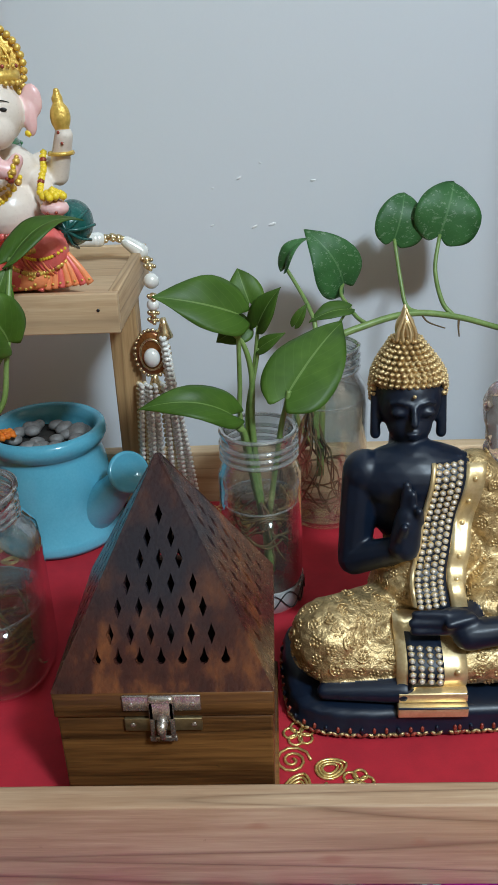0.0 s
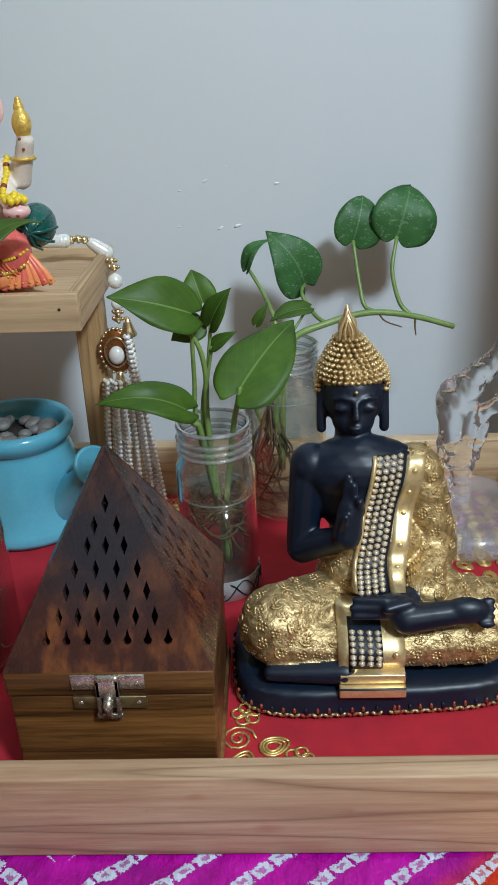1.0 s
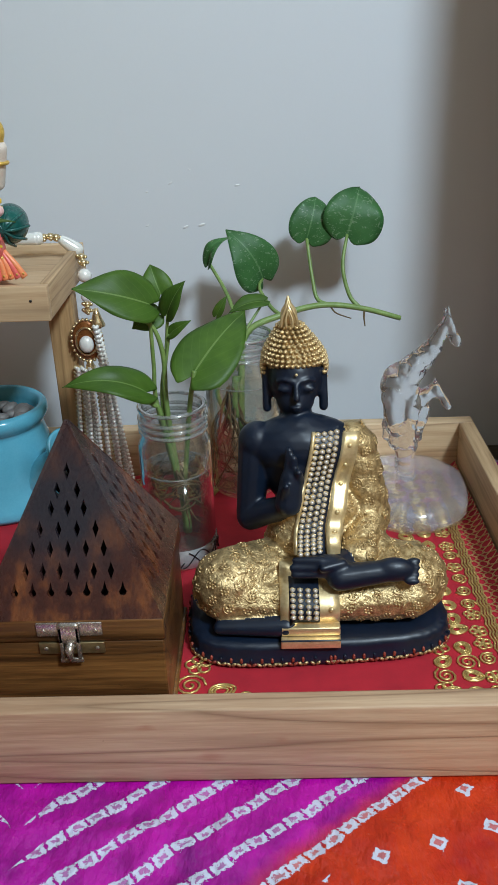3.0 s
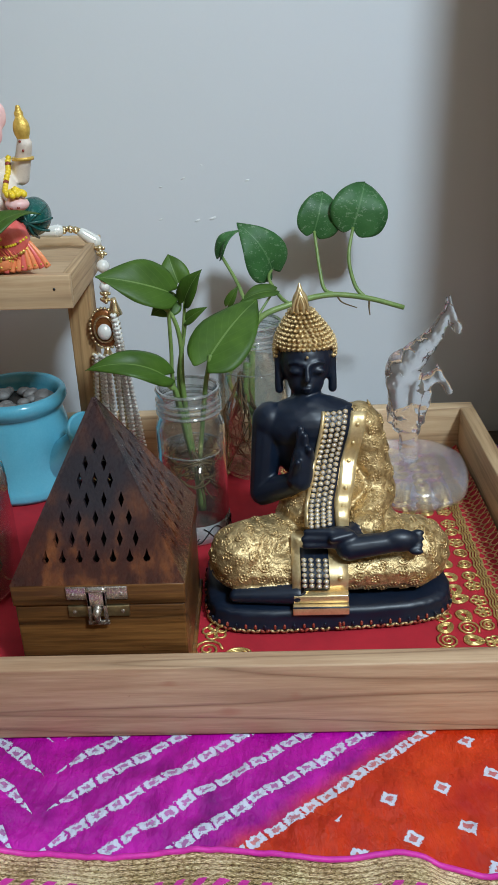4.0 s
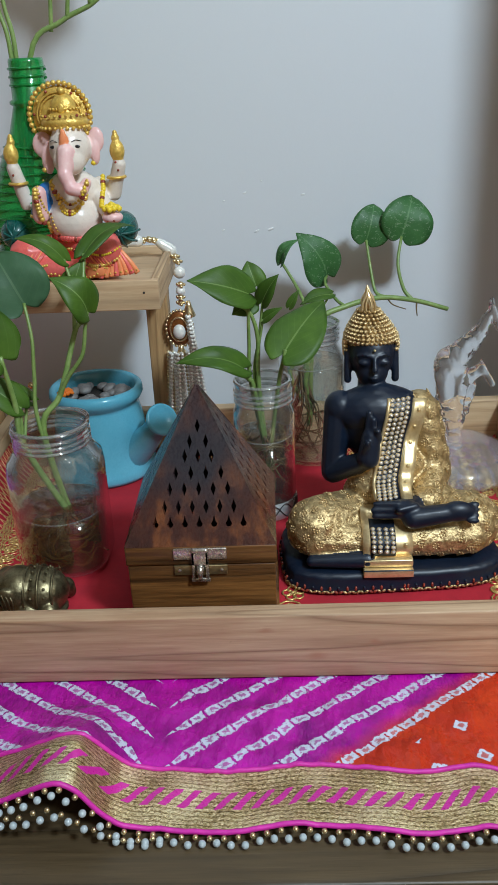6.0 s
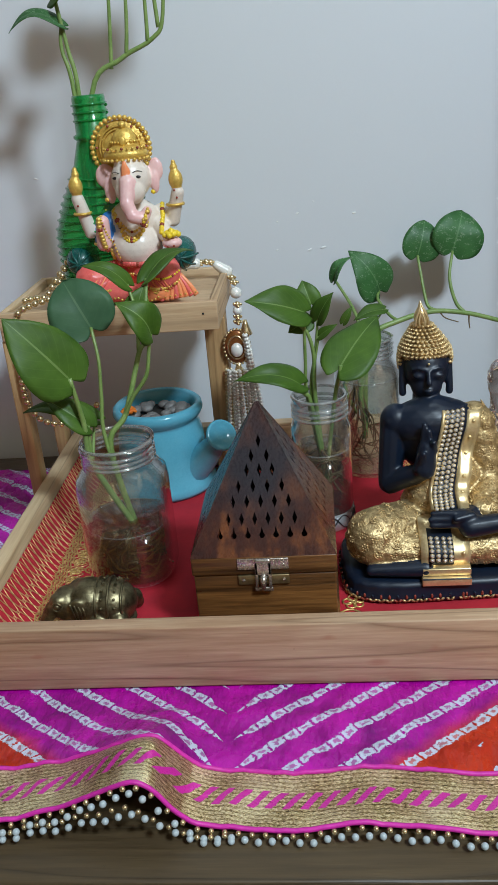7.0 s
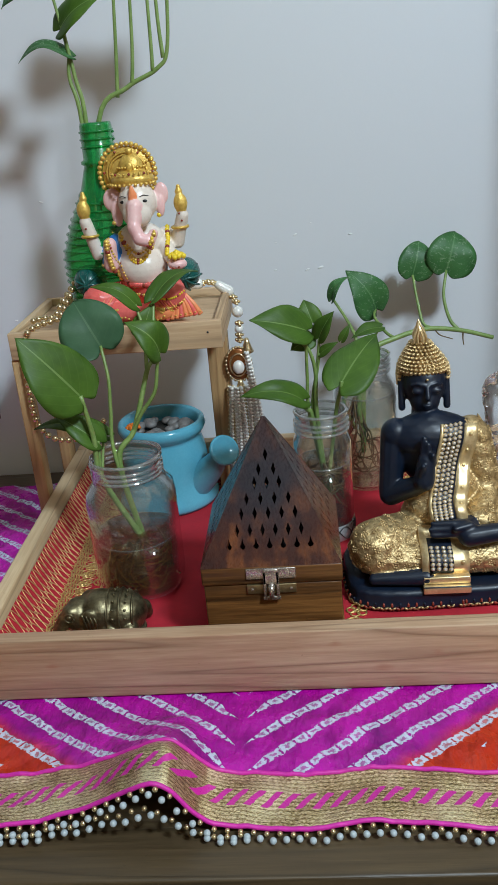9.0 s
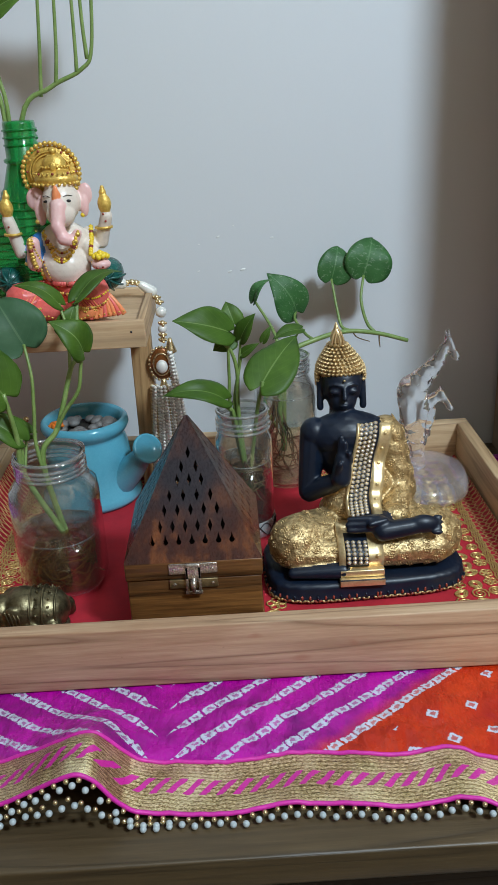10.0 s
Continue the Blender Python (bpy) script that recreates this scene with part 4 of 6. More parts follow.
stalk(p2, [(0.1123, 0.354, 0.1404), (0.104, 0.358, 0.1505), (0.099, 0.366, 0.1724), (0.1035, 0.38, 0.1949)], 0.0017, 0.0012)
stalk(p2, [(0.0473, 0.336, 0.1415), (0.0397, 0.345, 0.1452), (0.0312, 0.36, 0.1547), (0.0305, 0.372, 0.1578), (0.0329, 0.38, 0.1598)], 0.0015, 0.0011)
stalk(p2, [(0.012, 0.322, 0.1), (0.0094, 0.335, 0.141), (0.0065, 0.345, 0.1502), (0.0002, 0.36, 0.1602), (-0.0107, 0.372, 0.1763)], 0.0018, 0.0012)
stalk(p2, [(0.0165, 0.328, 0.1295), (0.0337, 0.345, 0.1508)], 0.0011, 0.0008)
stalk(p2, [(0.0874, 0.349, 0.1445), (0.0925, 0.346, 0.1389), (0.1047, 0.344, 0.1346)], 0.0007, 0.0004, "root", "root")
stalk(p2, [(0.1163, 0.354, 0.1394), (0.1159, 0.352, 0.1327), (0.117, 0.352, 0.1252)], 0.0009, 0.0004, "root", "root")
stalk(p2, [(0.0, 0.316, 0.098), (-0.006, 0.312, 0.085), (0.004, 0.308, 0.060)], 0.0022, 0.0015)
stalk(p2, [(0.010, 0.310, 0.10), (0.008, 0.306, 0.080), (0.010, 0.306, 0.066)], 0.0030, 0.0015)
roots(p2, (0.004, 0.308), 0.026, 0.008, 0.092, 20, 5)
tangle(p2, (0.0145, 0.314), 0.0280, 0.010, 0.045, 8, 15)

p3 = thing("pothos_cutting", (-0.189, 0.140, 0.005), "tall pothos cutting with broad leaves in the squat jar", "plant", "pothos plants")
leaf(p3, (-0.2142, 0.13, 0.1725), (-0.2511, 0.118, 0.2252), 0.0431, (0.45, -0.8, 0.5), "leaf", 0.10, 0.07)
leaf(p3, (-0.2, 0.16, 0.2017), (-0.2192, 0.17, 0.2373), 0.0432, (0.2, -1, 0.42), "leaf_blue", 0.08, 0.12, 0.45)
leaf(p3, (-0.1748, 0.19, 0.2262), (-0.2061, 0.185, 0.2465), 0.0144, (0.3, -0.6, 0.8), "leaf", 0.25, 0.25)
leaf(p3, (-0.1615, 0.2, 0.2272), (-0.127, 0.232, 0.245), 0.0173, (-0.4, -0.7, 0.7), "leaf", 0.3, 0.18)
leaf(p3, (-0.1533, 0.15, 0.1975), (-0.1725, 0.14, 0.2259), 0.0250, (0.15, -0.7, 0.75), "leaf", 0.2, 0.25)
leaf(p3, (-0.1719, 0.19, 0.2007), (-0.163, 0.195, 0.224), 0.0174, (0.3, -0.9, 0.4), "leaf", 0.2, 0.1)
leaf(p3, (-0.2089, 0.14, 0.1301), (-0.2389, 0.138, 0.1561), 0.0197, (0.4, -0.7, 0.6), "leaf", 0.3, 0.15)
leaf(p3, (-0.2068, 0.152, 0.1307), (-0.2624, 0.15, 0.1432), 0.0155, (0.1, -0.6, 0.9), "leaf", 0.3, 0.2)
stalk(p3, [(-0.178, 0.138, 0.03), (-0.209, 0.138, 0.0972), (-0.2106, 0.134, 0.1371), (-0.2141, 0.13, 0.1729)], 0.0024, 0.0016)
stalk(p3, [(-0.18, 0.14, 0.03), (-0.1971, 0.141, 0.1151), (-0.1965, 0.145, 0.1518), (-0.1956, 0.15, 0.1787), (-0.2003, 0.16, 0.2027)], 0.0016, 0.0011)
stalk(p3, [(-0.182, 0.141, 0.03), (-0.1948, 0.142, 0.1105), (-0.1807, 0.15, 0.1352), (-0.1676, 0.165, 0.178), (-0.1634, 0.175, 0.1876), (-0.1614, 0.2, 0.2281)], 0.0024, 0.0013)
stalk(p3, [(-0.1831, 0.15, 0.1309), (-0.1729, 0.148, 0.149), (-0.1602, 0.148, 0.1661), (-0.1561, 0.15, 0.1859), (-0.1533, 0.15, 0.1975)], 0.0016, 0.0011)
stalk(p3, [(-0.1676, 0.165, 0.178), (-0.1687, 0.18, 0.2053), (-0.1747, 0.19, 0.2267)], 0.0014, 0.001)
stalk(p3, [(-0.1673, 0.168, 0.1808), (-0.1719, 0.19, 0.2007)], 0.0012, 0.0008)
stalk(p3, [(-0.2101, 0.138, 0.1083), (-0.2093, 0.139, 0.1202), (-0.2088, 0.14, 0.1306)], 0.0014, 0.0009)
stalk(p3, [(-0.2096, 0.14, 0.1023), (-0.2081, 0.15, 0.1227), (-0.2068, 0.152, 0.1307)], 0.0012, 0.0009)
roots(p3, (-0.183, 0.134), 0.030, 0.006, 0.046, 14, 9)
tangle(p3, (-0.187, 0.138), 0.030, 0.006, 0.040, 12, 19)

# ---- incense box ----
BX, BY, BH = -0.0733, 0.0860, 0.0497
ib = thing("incense_box", (BX, BY, 0), "lacquered wooden pyramid incense burner box with a metal latch", "incense box")
bm = bmesh.new()
box(bm, (BX - BH + 0.001, BY - BH + 0.001, -0.0008), (BX + BH - 0.001, BY + BH - 0.001, 0.0568), 0.0012)
part("body", bm, M["sheesham"], ib)
bm = bmesh.new()
box(bm, (BX - BH - 0.001, BY - BH - 0.001, -0.0009), (BX + BH + 0.001, BY + BH + 0.001, 0.0045), 0.001)
part("plinth", bm, M["sheesham"], ib)
bm = bmesh.new()
box(bm, (BX - BH, BY - BH, 0.0574), (BX + BH, BY + BH, 0.0715), 0.0012)
lid = part("lid", bm, M["sheesham"], ib)


def pyramid_face(turn):
    """One sloping side, cut through by rows of drop and lozenge holes."""
    from mathutils.geometry import tessellate_polygon
    APEX = 0.0945
    slant = math.hypot(BH, APEX)
    outer = [(-BH, 0.0), (BH, 0.0), (0.0012, slant * 0.985), (-0.0012, slant * 0.985)]
    holes = []
    for h, half, count, drop in ((0.145, 0.0287, 7, True), (0.240, 0.0226, 6, False), (0.350, 0.0190, 5, False), (0.447, 0.0148, 4, False),
                                 (0.550, 0.0087, 3, False), (0.640, 0.0053, 2, False), (0.735, 0.0, 1, False)):
        for k in range(count):
            cx = 0.0 if count == 1 else -half + 2 * half * k / (count - 1)
            cy = h * slant
            if drop:
                holes.append([(cx + 0.0021 * math.sin(a), cy - 0.0010 - 0.0021 * math.cos(a)) for a in (0.5 - 3.14 + 0, -1.6, -0.7, 0.0, 0.7, 1.6, 2.64)] + [(cx, cy + 0.0048)])
            else:
                holes.append([(cx + 0.0017 * sx, cy + 0.0048 * sy) for sx, sy in ((0, -1), (0.55, -0.45), (1, 0), (0.5, 0.45), (0, 1), (-0.5, 0.45), (-1, 0), (-0.55, -0.45))])
    loops = [outer] + holes
    flat = [p for lp in loops for p in lp]
    tris = tessellate_polygon([[Vector((x, y, 0)) for x, y in lp] for lp in loops])
    bm = bmesh.new()

    def place(x, y, deep):
        s = y / slant
        n = Vector((0, -APEX, BH)).normalized()
        p = Vector((x, -BH + BH * s, 0.0715 + APEX * s)) - n * deep
        return Matrix.Rotation(turn, 4, "Z") @ p + Vector((BX, BY, 0))
    top = [bm.verts.new(place(x, y, 0)) for x, y in flat]
    low = [bm.verts.new(place(x * 0.97, y, 0.0032)) for x, y in flat]
    for t in tris:
        try:
            bm.faces.new([top[i] for i in t])
            bm.faces.new([low[i] for i in reversed(t)])
        except ValueError:
            pass
    k = 0
    for lp in loops:
        m = len(lp)
        for i in range(m):
            a, b = k + i, k + (i + 1) % m
            bm.faces.new((top[a], top[b], low[b], low[a]))
        k += m
    bmesh.ops.recalc_face_normals(bm, faces=bm.faces)
    return bm


for q in range(4):
    part("pierced_side", pyramid_face(q * math.pi / 2), M["burnt"], lid, "sooty sloping side pierced with rows of holes", False)
bm = bmesh.new()
box(bm, (BX - 0.034, BY - 0.034, 0.0716), (BX + 0.034, BY + 0.034, 0.0726), 0)
part("burner_plate", bm, M["soot"], lid)
bm = bmesh.new()
LX, LY = BX - 0.0005, BY - BH
box(bm, (LX - 0.0175, LY - 0.0012, 0.0620), (LX + 0.0175, LY + 0.0001, 0.0705), 0.0005)
lat = part("latch", bm, M["steel"], ib, "nickel-plated latch plate")
bm = bmesh.new()
box(bm, (LX - 0.0175, LY - 0.0008, 0.0500), (LX + 0.0175, LY + 0.0014, 0.0572), 0.0005)
part("catch_plate", bm, M["brass_aged"], ib, "aged brass catch plate")
bm = bmesh.new()
tube(bm, [(LX - 0.0055, LY - 0.002, 0.0695), (LX + 0.0055, LY - 0.002, 0.0695)], 0.0019, sides=10)
part("hinge_pin", bm, M["steel"], lat)
bm = bmesh.new()
for lo, hi in (((-0.0056, 0.0480), (-0.0034, 0.0690)), ((0.0034, 0.0480), (0.0056, 0.0690)), ((-0.0062, 0.0462), (0.0062, 0.0490)), ((-0.0056, 0.0590), (0.0056, 0.0690))):
    box(bm, (LX + lo[0], LY - 0.0036, lo[1]), (LX + hi[0], LY - 0.0020, hi[1]), 0.0005)
part("hasp", bm, M["steel"], lat)
bm = bmesh.new()
tube(bm, [(LX, LY - 0.0010, 0.0570), (LX, LY - 0.0058, 0.0560), (LX, LY - 0.0050, 0.0495)], 0.0031, 0.0014, 8)
part("hook", bm, M["steel"], lat)
screw_me = ball_mesh("screw", 0.0013, 2, M["steel"])
for sx in (-1, 1):
    piece("screw", screw_me, (LX + sx * 0.0138, LY - 0.0012, 0.0655), lat, size=(1, 0.4, 1))
    piece("screw", screw_me, (LX + sx * 0.0138, LY - 0.0008, 0.0536), lat, size=(1, 0.4, 1))

# ---- blue planter ----
PC = (-0.1875, 0.3025, 0.0)
pl = thing("planter", PC, "turquoise glazed ceramic planter shaped like a watering can", "planter")
bm = bmesh.new()
lathe(bm, PC, [(0.030, -0.0008), (0.0495, 0.0), (0.0510, 0.004), (0.0490, 0.009), (0.0462, 0.014), (0.0440, 0.030), (0.0415, 0.055), (0.0385, 0.066), (0.0375, 0.070),
               (0.0415, 0.073), (0.0438, 0.078), (0.0428, 0.083), (0.0395, 0.0855), (0.0362, 0.083), (0.0350, 0.076), (0.0340, 0.060), (0.030, 0.058)], 56)
part("pot", bm, M["glaze"], pl)
bm = bmesh.new()
tube(bm, [(-0.158, 0.288, 0.020), (-0.146, 0.282, 0.032), (-0.136, 0.277, 0.044), (-0.128, 0.273, 0.055)], 0.0175, 0.0088, 20)
spout = part("spout", bm, M["glaze"], pl)
bm = bmesh.new()
lathe(bm, (0, 0, 0), [(0.0065, -0.009), (0.0085, -0.007), (0.0125, -0.0015), (0.0148, 0.0010), (0.0152, 0.0030), (0.0142, 0.0046), (0.0126, 0.0046), (0.0112, 0.0030), (0.003, 0.0026)], 32)
d = Vector((0.42, -0.62, 0.46)).normalized()
bmesh.ops.transform(bm, matrix=Matrix.Translation((-0.1250, 0.2705, 0.0600)) @ d.to_track_quat("Z", "Y").to_matrix().to_4x4(), verts=bm.verts)
part("rose", bm, M["glaze"], spout)
bm = bmesh.new()
lathe(bm, PC, [(0.005, 0.066), (0.034, 0.066), (0.034, 0.070), (0.005, 0.072)], 30)
part("soil", bm, M["soil"], pl)
rng = random.Random(12)
for k in range(22):
    a, r = rng.uniform(0, 6.28), 0.028 * math.sqrt(rng.random())
    s = rng.uniform(0.005, 0.0085)
    bm = bmesh.new()
    ball(bm, (0, 0, 0), (s, s * rng.uniform(0.7, 0.95), s * 0.62), 2, (rng.uniform(-0.3, 0.3), rng.uniform(-0.3, 0.3), rng.uniform(0, 3)))
    ob = new("pebble", finish("pebble", bm, M["pebble"]))
    ob.location = (PC[0] + r * math.cos(a), PC[1] + r * math.sin(a), 0.0735 + rng.uniform(0, 0.003))
    tagged(ob, "smooth grey pebble on the planter's soil, shade put into its colour", "pebble", "pebbles in the planter")
bm = bmesh.new()
for k in range(16):
    a = k * 2.4
    r = 0.0016 * math.sqrt(k)
    ball(bm, (-0.2135 + r * math.cos(a), 0.292 + r * math.sin(a), 0.081 + 0.002 - r * 0.25), (0.0030, 0.0030, 0.0018), 1, (a, 0.4, 0))
fl = new("marigold", finish("marigold", bm, M["petal"]))
tagged(fl, "orange marigold flower head lying on the pebbles", "flower")

# ---- little stool ----
SX0, SX1, SY0, SY1, SZ0, SZ1 = -0.2985, -0.1115, 0.2300, 0.3640, 0.1745, 0.1990
stool = thing("wooden_stool", (-0.205, 0.286, TOP), "small raw pine stool straddling the tray's edge", "stool")
BOARD = 0.0065
for name, lo, hi, grain in (("front_board", (SX0, SY0, SZ0), (SX1, SY0 + BOARD, SZ1), "pine_x"), ("back_board", (SX0, SY1 - BOARD, SZ0), (SX1, SY1, SZ1), "pine_x"),
                            ("side_board", (SX0, SY0 + BOARD + 0.0003, SZ0), (SX0 + BOARD, SY1 - BOARD - 0.0003, SZ1), "pine_y"),
                            ("side_board", (SX1 - BOARD, SY0 + BOARD + 0.0003, SZ0), (SX1, SY1 - BOARD - 0.0003, SZ1), "pine_y"),
                            ("seat", (SX0 + BOARD + 0.0003, SY0 + BOARD + 0.0003, SZ0 + 0.004), (SX1 - BOARD - 0.0003, SY1 - BOARD - 0.0003, SZ1 - 0.0070), "pine_x")):
    bm = bmesh.new()
    box(bm, lo, hi, 0.001)
    part(name, bm, M[grain], stool)
for x0, x1, y0, y1, z0 in ((-0.3000, -0.2890, 0.2320, 0.2480, TOP + 0.002), (-0.3000, -0.2890, 0.3200, 0.3400, TOP + 0.002), (-0.1360, -0.1160, 0.3150, 0.3350, 0.0)):
    bm = bmesh.new()
    box(bm, (x0, y0, z0), (x1, y1, SZ0 - 0.0003), 0.0012)
    part("leg", bm, M["pine_z"], stool)
bm = bmesh.new()
tube(bm, [(SX1 - 0.012, SY0 + 0.0001, SZ1 - 0.010), (SX1 - 0.012, SY0 - 0.0003, SZ1 - 0.010)], 0.0010, sides=10)
part("nail", bm, M["black"], stool)

# ---- green bottle ----
GB = (-0.2090, 0.2920, SZ1 - 0.0072)
bot = thing("green_bottle", GB, "ribbed translucent green plastic bottle used as a vase", "bottle")


def bottle_r(z):
    return float(np.interp(z, [0.0, 0.004, 0.02, 0.062, 0.090, 0.105, 0.118, 0.130, 0.136], [0.036, 0.043, 0.0445, 0.0445, 0.0345, 0.027, 0.0205, 0.0160, 0.0142]))


def oval(a, z):
    """The crushed body is oval, the neck round."""
    q = 1.0 + 0.5 * min(1.0, max(0.0, (0.118 - z) / 0.05))
    return 1.0 / math.sqrt(math.cos(a) ** 2 + (q * math.sin(a)) ** 2) - 1.0 + 0.012 * math.sin(5 * a + z * 70)


prof = [(0.034, 0.0)]
for k in range(17):
    z = 0.004 + k * 0.0068
    prof += [(bottle_r(z), z), (bottle_r(z + 0.0034) - 0.0012, z + 0.0034)]
prof += [(0.0160, 0.130), (0.0142, 0.136), (0.0165, 0.1375), (0.0165, 0.1395), (0.0140, 0.141), (0.0138, 0.168), (0.0132, 0.1705)]
bm = bmesh.new()
lathe(bm, GB, prof, 48, wave=oval)
g = part("bottle_body", bm, M["green_pet"], bot)
g.visible_shadow = True
for z in (0.150, 0.156, 0.162):
    bm = bmesh.new()
    tube(bm, [(GB[0] + 0.0142 * math.cos(a), GB[1] + 0.0142 * math.sin(a), GB[2] + z + 0.002 * a / 6.28) for a in (2 * math.pi * k / 28 for k in range(29))], 0.0011, sides=6, smooth=False)
    part("screw_ring", bm, M["green_pet"], bot)

for k in range(16):
    z = 0.004 + k * 0.0068
    bm = bmesh.new()
    ring = [(t, bottle_r(z) * (1 + oval(t, z)) + 0.0002) for t in (2 * math.pi * q / 40 for q in range(41))]
    tube(bm, [(GB[0] + rr * math.cos(t), GB[1] + rr * math.sin(t), GB[2] + z + 0.0007 * math.sin(3 * t + k)) for t, rr in ring], 0.0009, sides=6, smooth=False)
    part("rib", bm, M["green_pet"], bot)

p4 = thing("pothos_plant", (GB[0], GB[1], GB[2] + 0.01), "leggy pothos plant rising out of the green bottle", "plant", "pothos plants")
mouth = (-0.2200, 0.308, 0.362)
stalk(p4, [(-0.226, 0.306, 0.24), mouth, (-0.2240, 0.309, 0.398), (-0.2290, 0.310, 0.4376)], 0.0020, 0.0013)
stalk(p4, [(-0.228, 0.306, 0.24), (-0.2235, 0.307, 0.362), (-0.2290, 0.309, 0.398), (-0.2270, 0.310, 0.4166)], 0.0020, 0.0012)
stalk(p4, [(-0.224, 0.306, 0.24), (-0.2090, 0.308, 0.362), (-0.1811, 0.310, 0.3871), (-0.1532, 0.310, 0.400), (-0.1420, 0.310, 0.418), (-0.1359, 0.310, 0.490)], 0.0022, 0.0012)
for a, b, c in (((-0.1900, 0.310, 0.3800), (-0.1860, 0.310, 0.42), (-0.1800, 0.310, 0.49)), ((-0.1760, 0.310, 0.3895), (-0.1720, 0.310, 0.42), (-0.1670, 0.310, 0.49)),
                ((-0.1570, 0.310, 0.3985), (-0.1560, 0.310, 0.42), (-0.1540, 0.310, 0.49)), ((-0.1470, 0.310, 0.4080), (-0.1480, 0.310, 0.44), (-0.1470, 0.310, 0.50))):
    stalk(p4, [a, b, c], 0.0016, 0.0011)
leaf(p4, (-0.2310, 0.310, 0.4365), (-0.1900, 0.300, 0.4600), 0.024, (-0.4, -0.8, 0.5), "leaf", 0.2, 0.15)
leaf(p4, (-0.2270, 0.310, 0.4150), (-0.2680, 0.300, 0.4190), 0.016, (0.2, -0.45, 0.9), "leaf_dark", 0.2, 0.3)
leaf(p4, (-0.2350, 0.310, 0.4700), (-0.2760, 0.300, 0.4590), 0.030, (0.2, -0.5, 0.9), "leaf_dark", 0.2, 0.2)
stalk(p4, [(-0.2240, 0.309, 0.398), (-0.2300, 0.310, 0.44), (-0.2350, 0.310, 0.471)], 0.0014, 0.001)
for bx, bz, tx, tz, w in ((-0.180, 0.490, -0.195, 0.535, 0.045), (-0.167, 0.490, -0.150, 0.530, 0.040), (-0.154, 0.490, -0.120, 0.505, 0.040), (-0.136, 0.490, -0.110, 0.530, 0.040)):
    leaf(p4, (bx, 0.310, bz), (tx, 0.300, tz), w, (0.1, -1, 0.4), "leaf_blue", 0.1, 0.1)


# ---- statues: each one plain mesh ----
from mathutils.bvhtree import BVHTree


def statue(name, bm, mats, at, label, category):
    bmesh.ops.translate(bm, verts=bm.verts, vec=-Vector(at))
    ob = new(name, finish(name, bm, mats))
    ob.location = at
    return tagged(ob, label, category)


def front(tree, x, z):
    """Depth of the front of a body at a place and height."""
    hit = tree.ray_cast(Vector((x, -0.5, z)), Vector((0, 1, 0)))
    return hit[0].y if hit[0] is not None else None


def ribbon(bm, tree, line, lo, hi, proud, mat, n=4, fallback=0.12):
    """A band laid on a body along (x, z) places, between two offsets in x."""
    rows = []
    last = fallback
    for x, z in line:
        row = []
        for k in range(n + 1):
            px = x + lo + (hi - lo) * k / n
            y = front(tree, px, z)
            last = y if y is not None else last
            row.append((px, last - proud, z))
        rows.append(row)
    ys = [sum(q[1] for q in r) / len(r) for r in rows]
    for i, r in enumerate(rows):
        rows[i] = [bm.verts.new((q[0], 0.5 * q[1] + 0.5 * sum(ys[max(0, i - 1):i + 2]) / len(ys[max(0, i - 1):i + 2]), q[2])) for q in r]
    spots = [[v.co.copy() for v in r] for r in rows]
    back = [[bm.verts.new((v.co.x, v.co.y + proud + 0.004, v.co.z)) for v in r] for r in rows]
    faces = []
    for a, b, c, d in zip(rows, rows[1:], back, back[1:]):
        for k in range(n):
            faces.append(bm.faces.new((a[k], a[k + 1], b[k + 1], b[k])))
        faces.append(bm.faces.new((a[0], b[0], d[0], c[0])))
        faces.append(bm.faces.new((b[n], a[n], c[n], d[n])))
    for a, c in ((rows[0], back[0]), (back[-1], rows[-1])):
        for k in range(n):
            faces.append(bm.faces.new((a[k + 1], a[k], c[k], c[k + 1])))
    for f in faces:
        f.material_index = mat
    return spots


